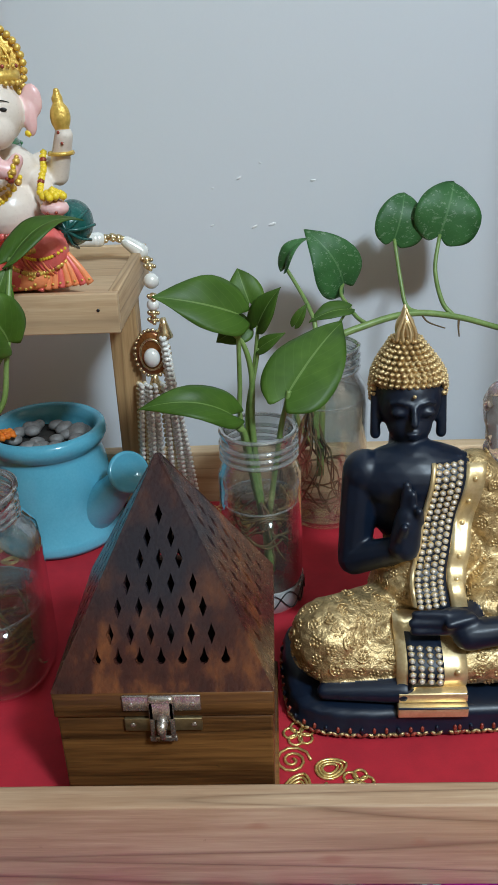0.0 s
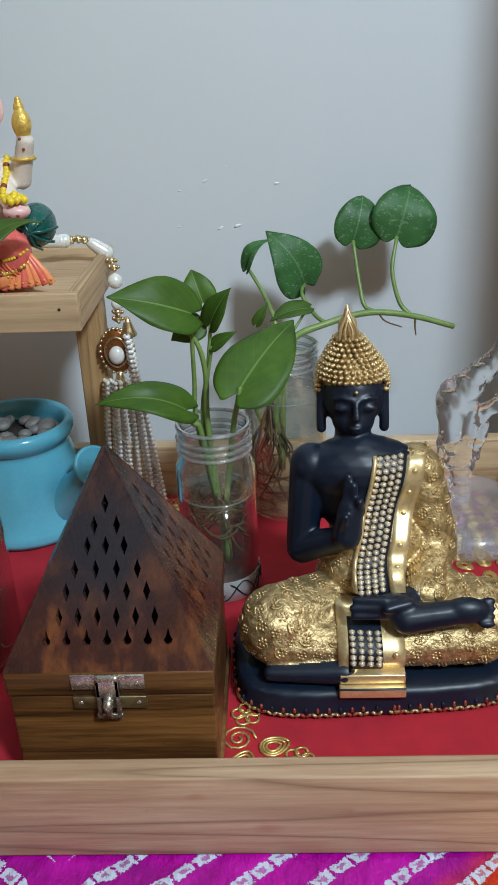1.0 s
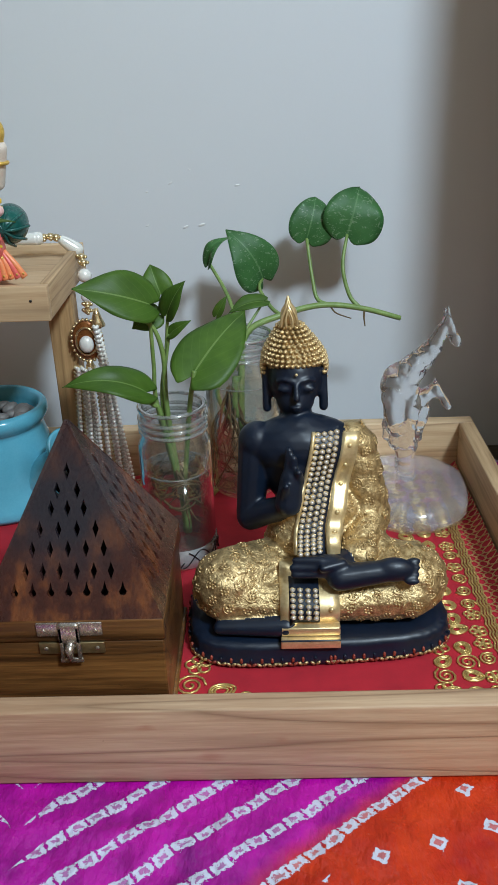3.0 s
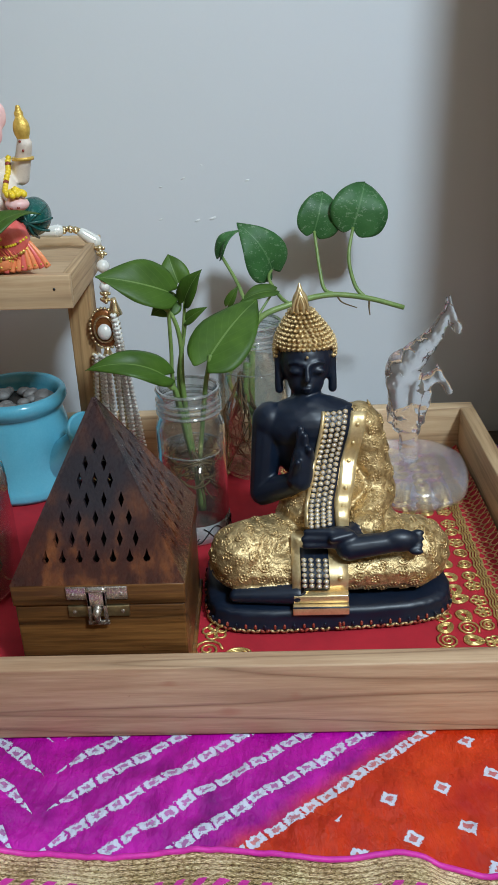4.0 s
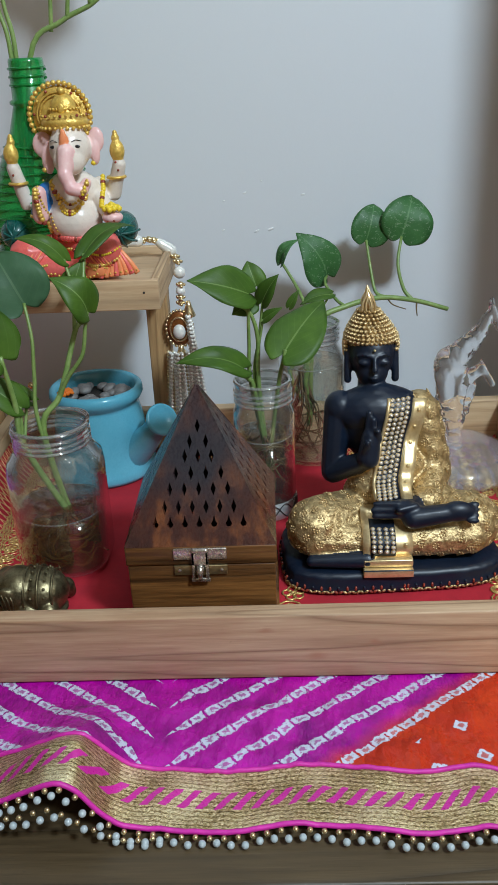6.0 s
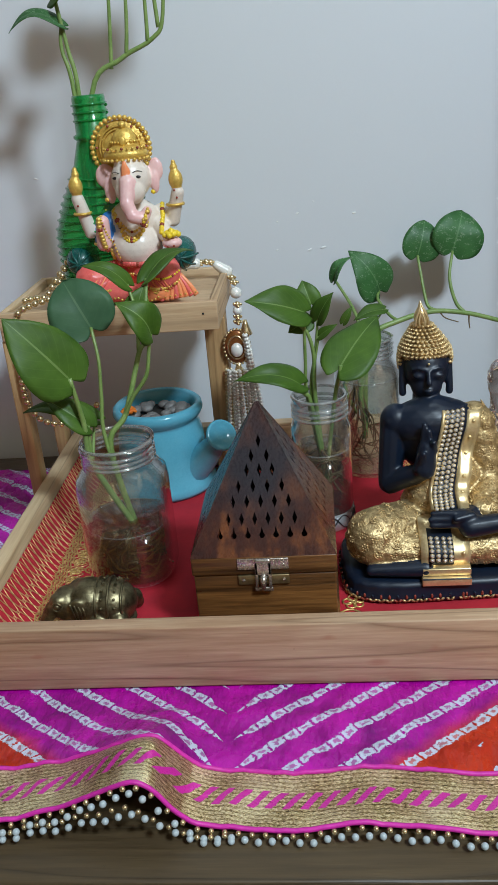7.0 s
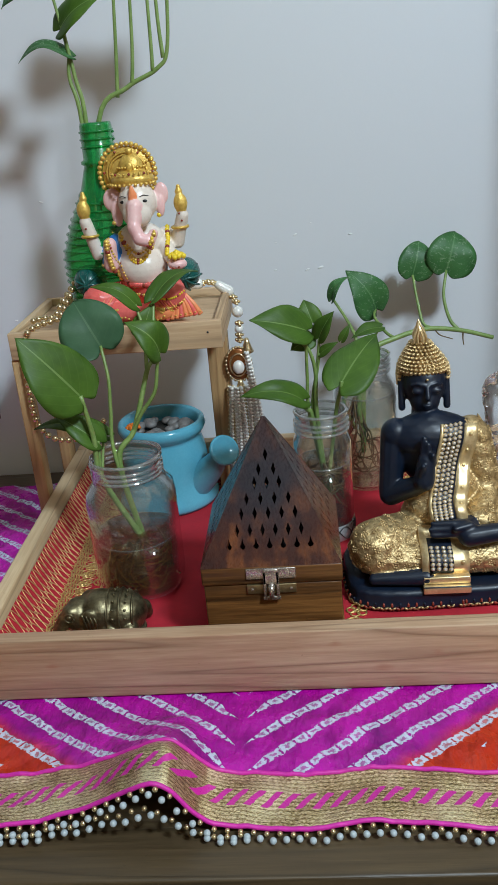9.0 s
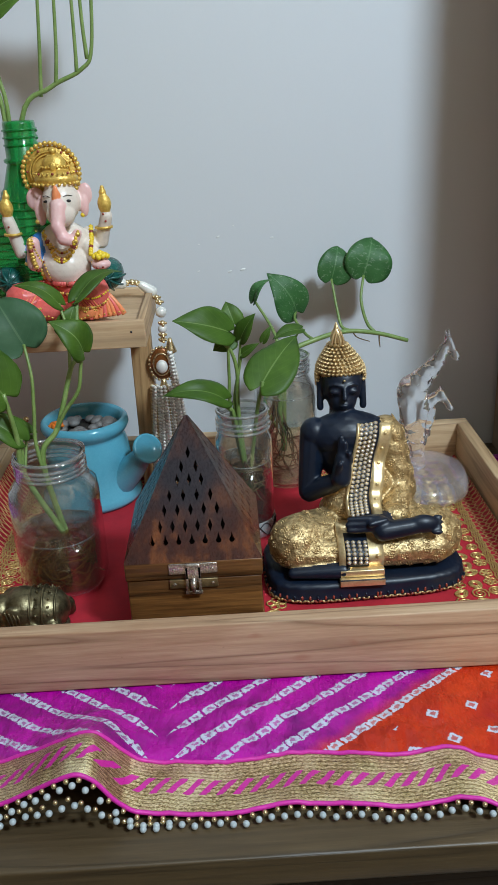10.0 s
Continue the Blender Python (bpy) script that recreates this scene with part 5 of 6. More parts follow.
K, G, P, S, R = 0, 1, 2, 3, 4        # resin, gilt, plain gilt, stones, red
B = [
    ("e", (0.055, 0.156, 0.103), (0.0275, 0.0205, 0.032), K), ("c", (0.059, 0.150, 0.084), (0.058, 0.144, 0.050), 0.0195, 0.0290, G), ("e", (0.055, 0.156, 0.113), (0.0345, 0.0205, 0.020), K),
    ("e", (0.0700, 0.150, 0.066), (0.026, 0.022, 0.028), G),
    ("e", (0.0275, 0.156, 0.1165), (0.0125, 0.0125, 0.0125), K),
    ("c", (0.0255, 0.156, 0.115), (0.0215, 0.148, 0.069), 0.0108, 0.0095, K),
    ("c", (0.0215, 0.147, 0.067), (0.044, 0.129, 0.084), 0.0095, 0.0072, K),
    ("c", (0.0455, 0.127, 0.087), (0.0475, 0.129, 0.103), 0.0085, 0.0072, K),
    ("c", (0.0450, 0.129, 0.104), (0.0462, 0.131, 0.121), 0.0030, 0.0024, K), ("c", (0.0490, 0.128, 0.104), (0.0488, 0.128, 0.117), 0.0030, 0.0024, K),
    ("c", (0.0525, 0.127, 0.102), (0.0515, 0.123, 0.110), 0.0030, 0.0024, K), ("c", (0.0420, 0.124, 0.092), (0.0440, 0.119, 0.103), 0.0030, 0.0022, K),
    ("e", (0.0865, 0.157, 0.114), (0.0130, 0.0135, 0.0135), G),
    ("c", (0.0890, 0.156, 0.112), (0.0975, 0.149, 0.068), 0.0130, 0.0140, G), ("c", (0.0975, 0.146, 0.064), (0.088, 0.122, 0.058), 0.0135, 0.0105, G),
    ("c", (0.088, 0.145, 0.058), (0.105, 0.128, 0.050), 0.012, 0.010, G),
    ("c", (0.086, 0.116, 0.0560), (0.074, 0.103, 0.0590), 0.0066, 0.0064, K), ("e", (0.0880, 0.1140, 0.0600), (0.0120, 0.0100, 0.0080), G), ("e", (0.068, 0.099, 0.0595), (0.0115, 0.0070, 0.0075), K),
    ("c", (0.064, 0.0975, 0.0645), (0.0480, 0.0990, 0.0640), 0.0028, 0.0021, K), ("c", (0.064, 0.0960, 0.0605), (0.0462, 0.0970, 0.0600), 0.0029, 0.0021, K),
    ("c", (0.064, 0.0955, 0.0565), (0.0470, 0.0955, 0.0560), 0.0028, 0.0021, K), ("c", (0.076, 0.0960, 0.0630), (0.0640, 0.0920, 0.0625), 0.0032, 0.0024, K),
    ("c", (0.052, 0.166, 0.118), (0.0515, 0.170, 0.138), 0.0118, 0.0100, K),
    ("e", (0.0515, 0.1715, 0.1525), (0.0172, 0.0185, 0.0205), K), ("e", (0.0515, 0.1655, 0.1410), (0.0122, 0.0135, 0.0125), K), ("e", (0.0515, 0.1575, 0.1335), (0.0055, 0.0050, 0.0045), K),
    ("c", (0.0517, 0.1520, 0.1540), (0.0517, 0.1492, 0.1468), 0.0016, 0.0025, K), ("e", (0.0517, 0.1518, 0.1400), (0.0042, 0.0022, 0.0013), K), ("e", (0.0517, 0.1522, 0.1378), (0.0034, 0.0020, 0.0011), K),
    ("e", (0.0446, 0.1552, 0.1508), (0.0047, 0.0023, 0.0023), K), ("e", (0.0588, 0.1552, 0.1508), (0.0047, 0.0023, 0.0023), K),
    ("c", (0.0392, 0.1572, 0.1550), (0.0440, 0.1545, 0.1572), 0.0008, 0.0009, K), ("c", (0.0440, 0.1545, 0.1572), (0.0500, 0.1530, 0.1556), 0.0009, 0.0010, K), ("c", (0.0642, 0.1572, 0.1550), (0.0594, 0.1545, 0.1572), 0.0008, 0.0009, K), ("c", (0.0594, 0.1545, 0.1572), (0.0534, 0.1530, 0.1556), 0.0009, 0.0010, K),
    ("c", (0.0330, 0.171, 0.158), (0.0338, 0.168, 0.1335), 0.0022, 0.0031, K), ("c", (0.0695, 0.171, 0.158), (0.0694, 0.168, 0.1335), 0.0022, 0.0031, K),
    ("e", (0.0513, 0.1745, 0.1650), (0.0184, 0.0178, 0.0125), G), ("c", (0.0508, 0.1745, 0.1680), (0.0490, 0.1745, 0.1850), 0.0150, 0.0052, G),
    ("e", (0.0483, 0.1745, 0.1910), (0.0054, 0.0050, 0.0080), P), ("c", (0.0482, 0.1745, 0.194), (0.0478, 0.1745, 0.2030), 0.0036, 0.0012, P),
    ("c", (0.047, 0.136, 0.038), (0.0075, 0.115, 0.037), 0.0195, 0.0238, G), ("c", (0.080, 0.138, 0.038), (0.1205, 0.118, 0.037), 0.0190, 0.0235, G),
    ("c", (0.007, 0.106, 0.033), (0.060, 0.102, 0.030), 0.0160, 0.0110, G), ("c", (0.119, 0.107, 0.033), (0.065, 0.102, 0.031), 0.0155, 0.0120, G),
    ("e", (0.0625, 0.125, 0.034), (0.060, 0.038, 0.016), G),
    ("c", (0.0745, 0.095, 0.0540), (0.1060, 0.0965, 0.0575), 0.0084, 0.0066, K), ("e", (0.1060, 0.0960, 0.0580), (0.0125, 0.0066, 0.0078), K),
    ("c", (0.0020, 0.0905, 0.0225), (0.0420, 0.0885, 0.0240), 0.0045, 0.0068, K),
]
for k in range(4):
    B.append(("e", (0.1165 + 0.0006 * k, 0.0905 + 0.0030 * k, 0.0530 + 0.0028 * k), (0.0046, 0.0021, 0.0021), K))
bm = sculpt(B, 0.00105, 3)
for v in bm.verts:
    if v.co.z < 0.125 and all(f.material_index == G for f in v.link_faces):
        fold = math.sin(v.co.z * 420 + v.co.x * 160) * 0.0004 if v.co.z > 0.05 else 0.0
        v.co += v.normal * (0.0002 * noise.noise(v.co * 260) + fold)
tree = BVHTree.FromBMesh(bm)
rng = random.Random(21)
# hair curls, in rings
PROFILE = ((0.1500, 0.0188), (0.1600, 0.0196), (0.1670, 0.0184), (0.1720, 0.0160), (0.1770, 0.0128), (0.1820, 0.0092), (0.1870, 0.0060))
z, ring = 0.1510, 0
while z < 0.1870:
    rad = float(np.interp(z, [p[0] for p in PROFILE], [p[1] for p in PROFILE]))
    cx = 0.0513 - 0.0024 * max(0.0, (z - 0.165) / 0.022)
    cnt = max(6, int(2 * math.pi * rad / 0.0032))
    for k in range(cnt):
        t = 2 * math.pi * (k + 0.5 * (ring % 2)) / cnt
        line_z = 0.1625 if math.sin(t) < -0.35 else (0.1560 if math.sin(t) < 0.0 else 0.150)
        if z < line_z:
            continue
        ball(bm, (cx + rad * math.cos(t), 0.1745 + 0.94 * rad * math.sin(t), z), 0.0018, 1, mat=G)
        ball(bm, (cx + (rad + 0.0015) * math.cos(t), 0.1745 + 0.94 * (rad + 0.0015) * math.sin(t), z + 0.0003), 0.0009, 1, mat=P)
    z += 0.0027 if z < 0.178 else 0.0024
    ring += 1
for s in (-1, 1):
    tube(bm, [(0.0483 + s * 0.0050, 0.168, 0.186), (0.0483 + s * 0.0042, 0.1675, 0.192), (0.0480 + s * 0.0012, 0.1685, 0.199), (0.0478, 0.1700, 0.203)], 0.0011, 0.0006, 6, mat=P)
    tube(bm, [(0.0483 + s * 0.0018, 0.1660, 0.186), (0.0482 + s * 0.0020, 0.1665, 0.191), (0.0479, 0.168, 0.197)], 0.0009, 0.0005, 6, mat=P)
ball(bm, (0.0517, 0.1527, 0.1608), 0.0011, 1, mat=P)
# the stole: stones, piping, studded strip
N = 19
line = [(0.0712 - 0.0130 * (i / N) ** 1.1, 0.1275 - 0.0620 * i / N) for i in range(N + 1)]
bed = ribbon(bm, tree, line, -0.0085, 0.0080, 0.0012, K, 7)
ribbon(bm, tree, line, -0.0108, -0.0086, 0.0022, P, 2)
strip = ribbon(bm, tree, line[1:], 0.0090, 0.0195, 0.0018, P)
def stones(rows, shares, step):
    """Rows of set stones, evenly spaced along a band."""
    for u in shares:
        pts = []
        for row in rows:
            f = u * (len(row) - 1)
            k = min(int(f), len(row) - 2)
            pts.append(row[k].lerp(row[k + 1], f - k))
        want = 0.5 * step
        run = 0.0
        for p, q in zip(pts, pts[1:]):
            d = (q - p).length
            while want <= run + d:
                v = p.lerp(q, (want - run) / d)
                ball(bm, (v.x, v.y - 0.0002, v.z), (0.0021, 0.0011, 0.0020), 1, mat=P)
                ball(bm, (v.x, v.y - 0.0009, v.z + 0.0001), (0.0016, 0.0013, 0.0015), 1, mat=S)
                want += step
            run += d


stones(bed, (0.10, 0.335, 0.57, 0.80), 0.0037)
for i in (2, 6, 10, 14, 17):
    v = strip[i][2]
    ball(bm, v, (0.0016, 0.0014, 0.0016), 2, mat=P)
# the flap of the stole hanging over the lap
low = [(0.0560, 0.0530 - 0.0300 * i / 12) for i in range(13)]
ribbon(bm, tree, low, -0.0175, 0.0180, 0.0022, P, 6, 0.095)
patch = ribbon(bm, tree, low[2:11], -0.0120, 0.0060, 0.0032, K, 5, 0.095)
stones(patch[1:8], (0.12, 0.37, 0.63, 0.88), 0.0035)
for z in (0.0475, 0.0375):
    y = front(tree, 0.0690, z)
    ball(bm, (0.0690, (y if y is not None else 0.095) - 0.0026, z), 0.0016, 2, mat=P)
for z0, z1, yy in ((0.0210, 0.0268, 0.0835), (0.0140, 0.0205, 0.0800)):
    box(bm, (0.0385, yy - 0.0012, z0), (0.0742, yy + 0.006, z1), 0.0008)
    bm.faces.ensure_lookup_table()
    for f in bm.faces[-26:]:
        f.material_index = P
# raised blossoms on the robe
bm.faces.ensure_lookup_table()
cand = [(f.calc_center_median().copy(), f.normal.copy()) for f in bm.faces if f.material_index == G and f.calc_area() < 3e-6]
cand = [(c, n) for c, n in cand if c.z < 0.125 and c.z > 0.022 and n.y < 0.3]
rng.shuffle(cand)
placed = []
for c, n in cand:
    if all((c - o).length > 0.0082 for o in placed):
        placed.append(c)
        t1 = n.orthogonal().normalized()
        t2 = n.cross(t1)
        for k in range(6):
            a = k * 1.0472
            ball(bm, c + (t1 * math.cos(a) + t2 * math.sin(a)) * 0.0021 - n * 0.0004, 0.0011, 1, mat=G)
        ball(bm, c - n * 0.0004, 0.0010, 1, mat=G)
        a, sweep = rng.uniform(0, 6.28), rng.choice((-1.0, 1.0))
        curl = [c + (t1 * math.cos(a + sweep * 0.5 * q) + t2 * math.sin(a + sweep * 0.5 * q)) * (0.0036 + 0.0002 * q) - n * 0.0003 for q in range(5)]
        tube(bm, curl, 0.0006, 0.0004, 5, 2, mat=G)
    if len(placed) > 270:
        break
# the lotus plinth
count0 = len(bm.faces)
BC = (0.0625, 0.1275, 0.0)
YAW = Matrix.Translation(BC) @ Matrix.Rotation(0.055, 4, "Z")
lathe(bm, (0, 0, 0), [(0.955, -0.0006), (0.99, 0.0006), (1.0, 0.0050), (0.972, 0.0068), (0.985, 0.0118), (0.965, 0.0150), (0.90, 0.0162)], 160, (0.0825, 0.0465), 4.2,
      lambda a, z: 0.005 * math.sin(23 * a + z * 900) + 0.004 * math.sin(41 * a - z * 500))
bm.faces.ensure_lookup_table()
for f in bm.faces[count0:]:
    f.material_index = K
rim = [(0.0825 * math.copysign(abs(math.cos(t)) ** 0.476, math.cos(t)), 0.0465 * math.copysign(abs(math.sin(t)) ** 0.476, math.sin(t))) for t in (2 * math.pi * (q + 0.5) / 2400 for q in range(2400))]
run, step, k = 0.0, 0.0062, 0
for (x0, y0), (x1, y1) in zip(rim, rim[1:] + rim[:1]):
    run += math.hypot(x1 - x0, y1 - y0)
    if run < step:
        continue
    run -= step
    k += 1
    flat = math.atan2(y1 - y0, x1 - x0)
    for s in (-1, 1):
        dx, dy = 0.0016 * s * math.cos(flat), 0.0016 * s * math.sin(flat)
        ball(bm, (x1 + dx, y1 + dy, 0.0022), (0.0022, 0.0010, 0.0012), 1, (0, -0.6 * s, flat), mat=G if k % 4 else R)
    ball(bm, (x1, y1, 0.0052), (0.0011, 0.0010, 0.0023), 1, mat=R if k % 3 else K)
bm.verts.ensure_lookup_table()
bmesh.ops.transform(bm, matrix=YAW, verts=list({v for f in bm.faces[count0:] for v in f.verts}))
statue("seated_statue", bm, [M["resin"], M["gilt"], M["gilt_plain"], M["gem"], M["ruby"]], (0.0625, 0.1255, 0.0),
       "seated statue of blue-black resin with a gilt robe and stones", "statue")

W_, PK, CO, OR, YE, BL, TE, GO, RE, BK = range(10)
GS = [
    ("e", (-0.190, 0.274, 0.2035), (0.044, 0.026, 0.0120), OR), ("e", (-0.150, 0.256, 0.2080), (0.0110, 0.011, 0.0100), OR),
    ("c", (-0.192, 0.266, 0.2180), (-0.218, 0.251, 0.2175), 0.0135, 0.0150, CO), ("c", (-0.180, 0.266, 0.2200), (-0.156, 0.249, 0.2210), 0.0140, 0.0155, CO),
    ("c", (-0.222, 0.246, 0.2090), (-0.172, 0.240, 0.2070), 0.0090, 0.0080, CO), ("c", (-0.160, 0.242, 0.2070), (-0.176, 0.238, 0.2050), 0.0080, 0.0055, OR),
    ("e", (-0.178, 0.262, 0.243), (0.0222, 0.0205, 0.0190), W_), ("e", (-0.178, 0.268, 0.264), (0.0215, 0.0160, 0.0170), W_),
    ("c", (-0.199, 0.274, 0.270), (-0.216, 0.268, 0.254), 0.0070, 0.0062, BL), ("c", (-0.216, 0.267, 0.254), (-0.2225, 0.262, 0.284), 0.0062, 0.0055, W_),
    ("e", (-0.2225, 0.261, 0.2940), (0.0060, 0.0050, 0.0085), GO), ("e", (-0.2215, 0.262, 0.3035), (0.0034, 0.0034, 0.0030), GO), ("e", (-0.2215, 0.262, 0.3075), (0.0020, 0.0020, 0.0022), GO),
    ("c", (-0.157, 0.274, 0.268), (-0.1460, 0.270, 0.261), 0.0065, 0.0062, W_), ("c", (-0.146, 0.269, 0.261), (-0.1385, 0.262, 0.284), 0.0062, 0.0055, W_),
    ("e", (-0.1390, 0.261, 0.2940), (0.0060, 0.0050, 0.0085), GO), ("e", (-0.1398, 0.262, 0.3035), (0.0034, 0.0034, 0.0030), GO), ("e", (-0.1398, 0.262, 0.3075), (0.0020, 0.0020, 0.0022), GO),
    ("c", (-0.199, 0.266, 0.264), (-0.204, 0.252, 0.250), 0.0085, 0.0070, BL), ("c", (-0.2015, 0.245, 0.2490), (-0.2000, 0.243, 0.2670), 0.0065, 0.0058, PK),
    ("c", (-0.157, 0.264, 0.259), (-0.148, 0.252, 0.247), 0.0070, 0.0062, W_), ("e", (-0.1452, 0.246, 0.2460), (0.0085, 0.0075, 0.0050), PK),
    ("e", (-0.1745, 0.256, 0.298), (0.0160, 0.0155, 0.0180), W_), ("e", (-0.1745, 0.248, 0.289), (0.0125, 0.011, 0.011), W_),
    ("c", (-0.1750, 0.2420, 0.2960), (-0.1765, 0.2365, 0.2810), 0.0070, 0.0058, PK), ("c", (-0.1765, 0.2360, 0.2810), (-0.1725, 0.2345, 0.2710), 0.0058, 0.0052, PK),
    ("c", (-0.1725, 0.2340, 0.2710), (-0.1650, 0.2360, 0.2680), 0.0058, 0.0050, PK), ("c", (-0.1650, 0.2360, 0.2680), (-0.1610, 0.2380, 0.2740), 0.0050, 0.0040, PK),
    ("e", (-0.1755, 0.2412, 0.3015), (0.0034, 0.0022, 0.0125), OR),
    ("e", (-0.1965, 0.262, 0.3005), (0.0085, 0.0030, 0.0100), PK), ("e", (-0.1935, 0.260, 0.2900), (0.0052, 0.0030, 0.0120), PK), ("e", (-0.1545, 0.262, 0.3030), (0.0062, 0.0030, 0.0095), PK), ("e", (-0.1560, 0.260, 0.2940), (0.0040, 0.0030, 0.0100), PK),
    ("e", (-0.1770, 0.261, 0.3165), (0.0185, 0.0150, 0.0075), GO), ("e", (-0.1775, 0.264, 0.3250), (0.0105, 0.0085, 0.0125), GO),
    ("e", (-0.1825, 0.2730, 0.3205), (0.0225, 0.0040, 0.0225), GO),
    ("e", (-0.2290, 0.275, 0.2310), (0.0145, 0.0190, 0.0145), TE), ("e", (-0.1425, 0.275, 0.2320), (0.0125, 0.0190, 0.0140), TE),
]
bm = sculpt(GS, 0.0010, 4)
tree = BVHTree.FromBMesh(bm)
for k in range(26):
    a = -0.6 + 4.35 * k / 25
    ball(bm, (-0.1825 + 0.0238 * math.cos(a), 0.271, 0.3205 + 0.0238 * math.sin(a)), 0.0022, 2, mat=GO)
    if k % 3 == 0:
        ball(bm, (-0.1825 + 0.0195 * math.cos(a), 0.2685, 0.3205 + 0.0195 * math.sin(a)), 0.0013, 1, mat=RE if k % 2 else GO)
for r in (0.0172, 0.0150):
    tube(bm, [(-0.1825 + r * math.cos(a), 0.2690, 0.3205 + r * math.sin(a)) for a in (-0.3 + 3.75 * k / 20 for k in range(21))], 0.0009, sides=6, smooth=False, mat=GO)
for k in range(13):
    a = math.pi + math.pi * k / 12
    ball(bm, (-0.177 + 0.0182 * math.cos(a), 0.260 + 0.0150 * math.sin(a), 0.3130), 0.0017, 1, mat=GO)
    ball(bm, (-0.177 + 0.0170 * math.cos(a), 0.260 + 0.0140 * math.sin(a), 0.3215), 0.0013, 1, mat=GO if k % 3 else RE)
for sx in (-0.1845, -0.1665):
    y = front(tree, sx, 0.3000)
    ball(bm, (sx, y + 0.0004, 0.3000), (0.0028, 0.0010, 0.0013), 2, mat=BK)
    tube(bm, [(sx - 0.0035, front(tree, sx - 0.0035, 0.3035), 0.3035), (sx, y - 0.0002, 0.3048), (sx + 0.0035, front(tree, sx + 0.0035, 0.3035), 0.3035)], 0.0003, sides=5, mat=BK)
for (x0, z0), (x1, z1), (x2, z2), m, s in (((-0.197, 0.282), (-0.178, 0.222), (-0.158, 0.280), GO, 0.0024), ((-0.200, 0.286), (-0.205, 0.262), (-0.196, 0.236), GO, 0.0026), ((-0.158, 0.286), (-0.152, 0.270), (-0.154, 0.254), YE, 0.0024), ((-0.194, 0.272), (-0.178, 0.228), (-0.162, 0.271), YE, 0.0017), ((-0.195, 0.278), (-0.178, 0.236), (-0.160, 0.276), GO, 0.0015), ((-0.200, 0.272), (-0.196, 0.250), (-0.186, 0.226), GO, 0.0012), ((-0.206, 0.2290), (-0.190, 0.2330), (-0.170, 0.2290), CO, 0.0030), ((-0.232, 0.2150), (-0.215, 0.2080), (-0.200, 0.2120), GO, 0.0014), ((-0.172, 0.2140), (-0.158, 0.2060), (-0.143, 0.2150), GO, 0.0017), ((-0.170, 0.2230), (-0.156, 0.2150), (-0.142, 0.2230), YE, 0.0012),
                                           ((-0.2000, 0.224), (-0.180, 0.2180), (-0.158, 0.224), GO, 0.0018)):
    for k in range(19):
        t = k / 18
        x = (1 - t) ** 2 * x0 + 2 * t * (1 - t) * x1 + t * t * x2
        z = (1 - t) ** 2 * z0 + 2 * t * (1 - t) * z1 + t * t * z2
        y = front(tree, x, z)
        if y is not None:
            ball(bm, (x, y, z), s, 1, mat=RE if (k % 6 == 3) else m)
for k in range(16):
    a = k * 2.4
    r = 0.0017 * math.sqrt(k)
    ball(bm, (-0.1450 + r * math.cos(a), 0.2445 + r * math.sin(a) * 0.8, 0.2560 - r * 0.5), 0.0027, 1, mat=YE)
for x0, x1, z in ((-0.232, -0.205, 0.2040), (-0.168, -0.150, 0.2095), (-0.200, -0.160, 0.2035)):
    for k in range(14):
        x = x0 + (x1 - x0) * k / 13
        y = front(tree, x, z + 0.002 * math.sin(k))
        if y is not None:
            ball(bm, (x, y, z + 0.002 * math.sin(k)), 0.0012, 1, mat=GO)
for cx, cy, cz in ((-0.2205, 0.2635, 0.272), (-0.1420, 0.265, 0.274), (-0.2030, 0.249, 0.2490), (-0.1465, 0.2500, 0.2470)):
    tube(bm, [(cx + 0.0068 * math.cos(a), cy + 0.0066 * math.sin(a), cz) for a in (2 * math.pi * k / 16 for k in range(17))], 0.0013, sides=6, smooth=False, mat=GO)
for k in range(7):
    z = 0.201 + 0.002 * k
    tube(bm, [(-0.158, 0.2432 + 0.0006 * k, z), (-0.147, 0.2425 + 0.0006 * k, z + 0.001), (-0.1365, 0.2490, z)], 0.0006, sides=5, mat=CO)
for k in range(7):
    f = k / 6
    for x0, x1 in ((-0.231, -0.200), (-0.143, -0.170)):
        pts = [(x0 + (x1 - x0) * 0.10, 0.2005 + 0.0 * f), (x0 + (x1 - x0) * (0.25 + 0.5 * f), 0.213), (x0 + (x1 - x0) * (0.45 + 0.6 * f), 0.226)]
        rib = [(px, front(tree, px, pz), pz) for px, pz in pts]
        if all(q[1] is not None for q in rib):
            tube(bm, rib, 0.0009, 0.0006, 6, mat=OR if k % 2 else CO)
for k in range(8):
    f = k / 7
    top = Vector((-0.1530 + 0.0110 * f, 0.2440 + 0.0050 * f, 0.2190))
    foot = Vector((-0.1590 + 0.0290 * f, 0.2400 + 0.0080 * f, 0.1995 + 0.0015 * f))
    tube(bm, [top, top.lerp(foot, 0.5) + Vector((0.001, -0.001, 0.0)), foot], 0.0017, 0.0026, 8, mat=OR if k % 3 else CO)
    ball(bm, foot + Vector((0, -0.0024, 0.0030)), 0.0009, 1, mat=GO)
for px, pz in ((-0.2005, 0.262), (-0.1992, 0.256), (-0.2012, 0.251), (-0.1390, 0.280), (-0.1405, 0.286), (-0.2220, 0.279), (-0.1480, 0.244), (-0.1430, 0.2445)):
    y = front(tree, px, pz)
    if y is not None:
        ball(bm, (px, y, pz), 0.0011, 1, mat=RE)
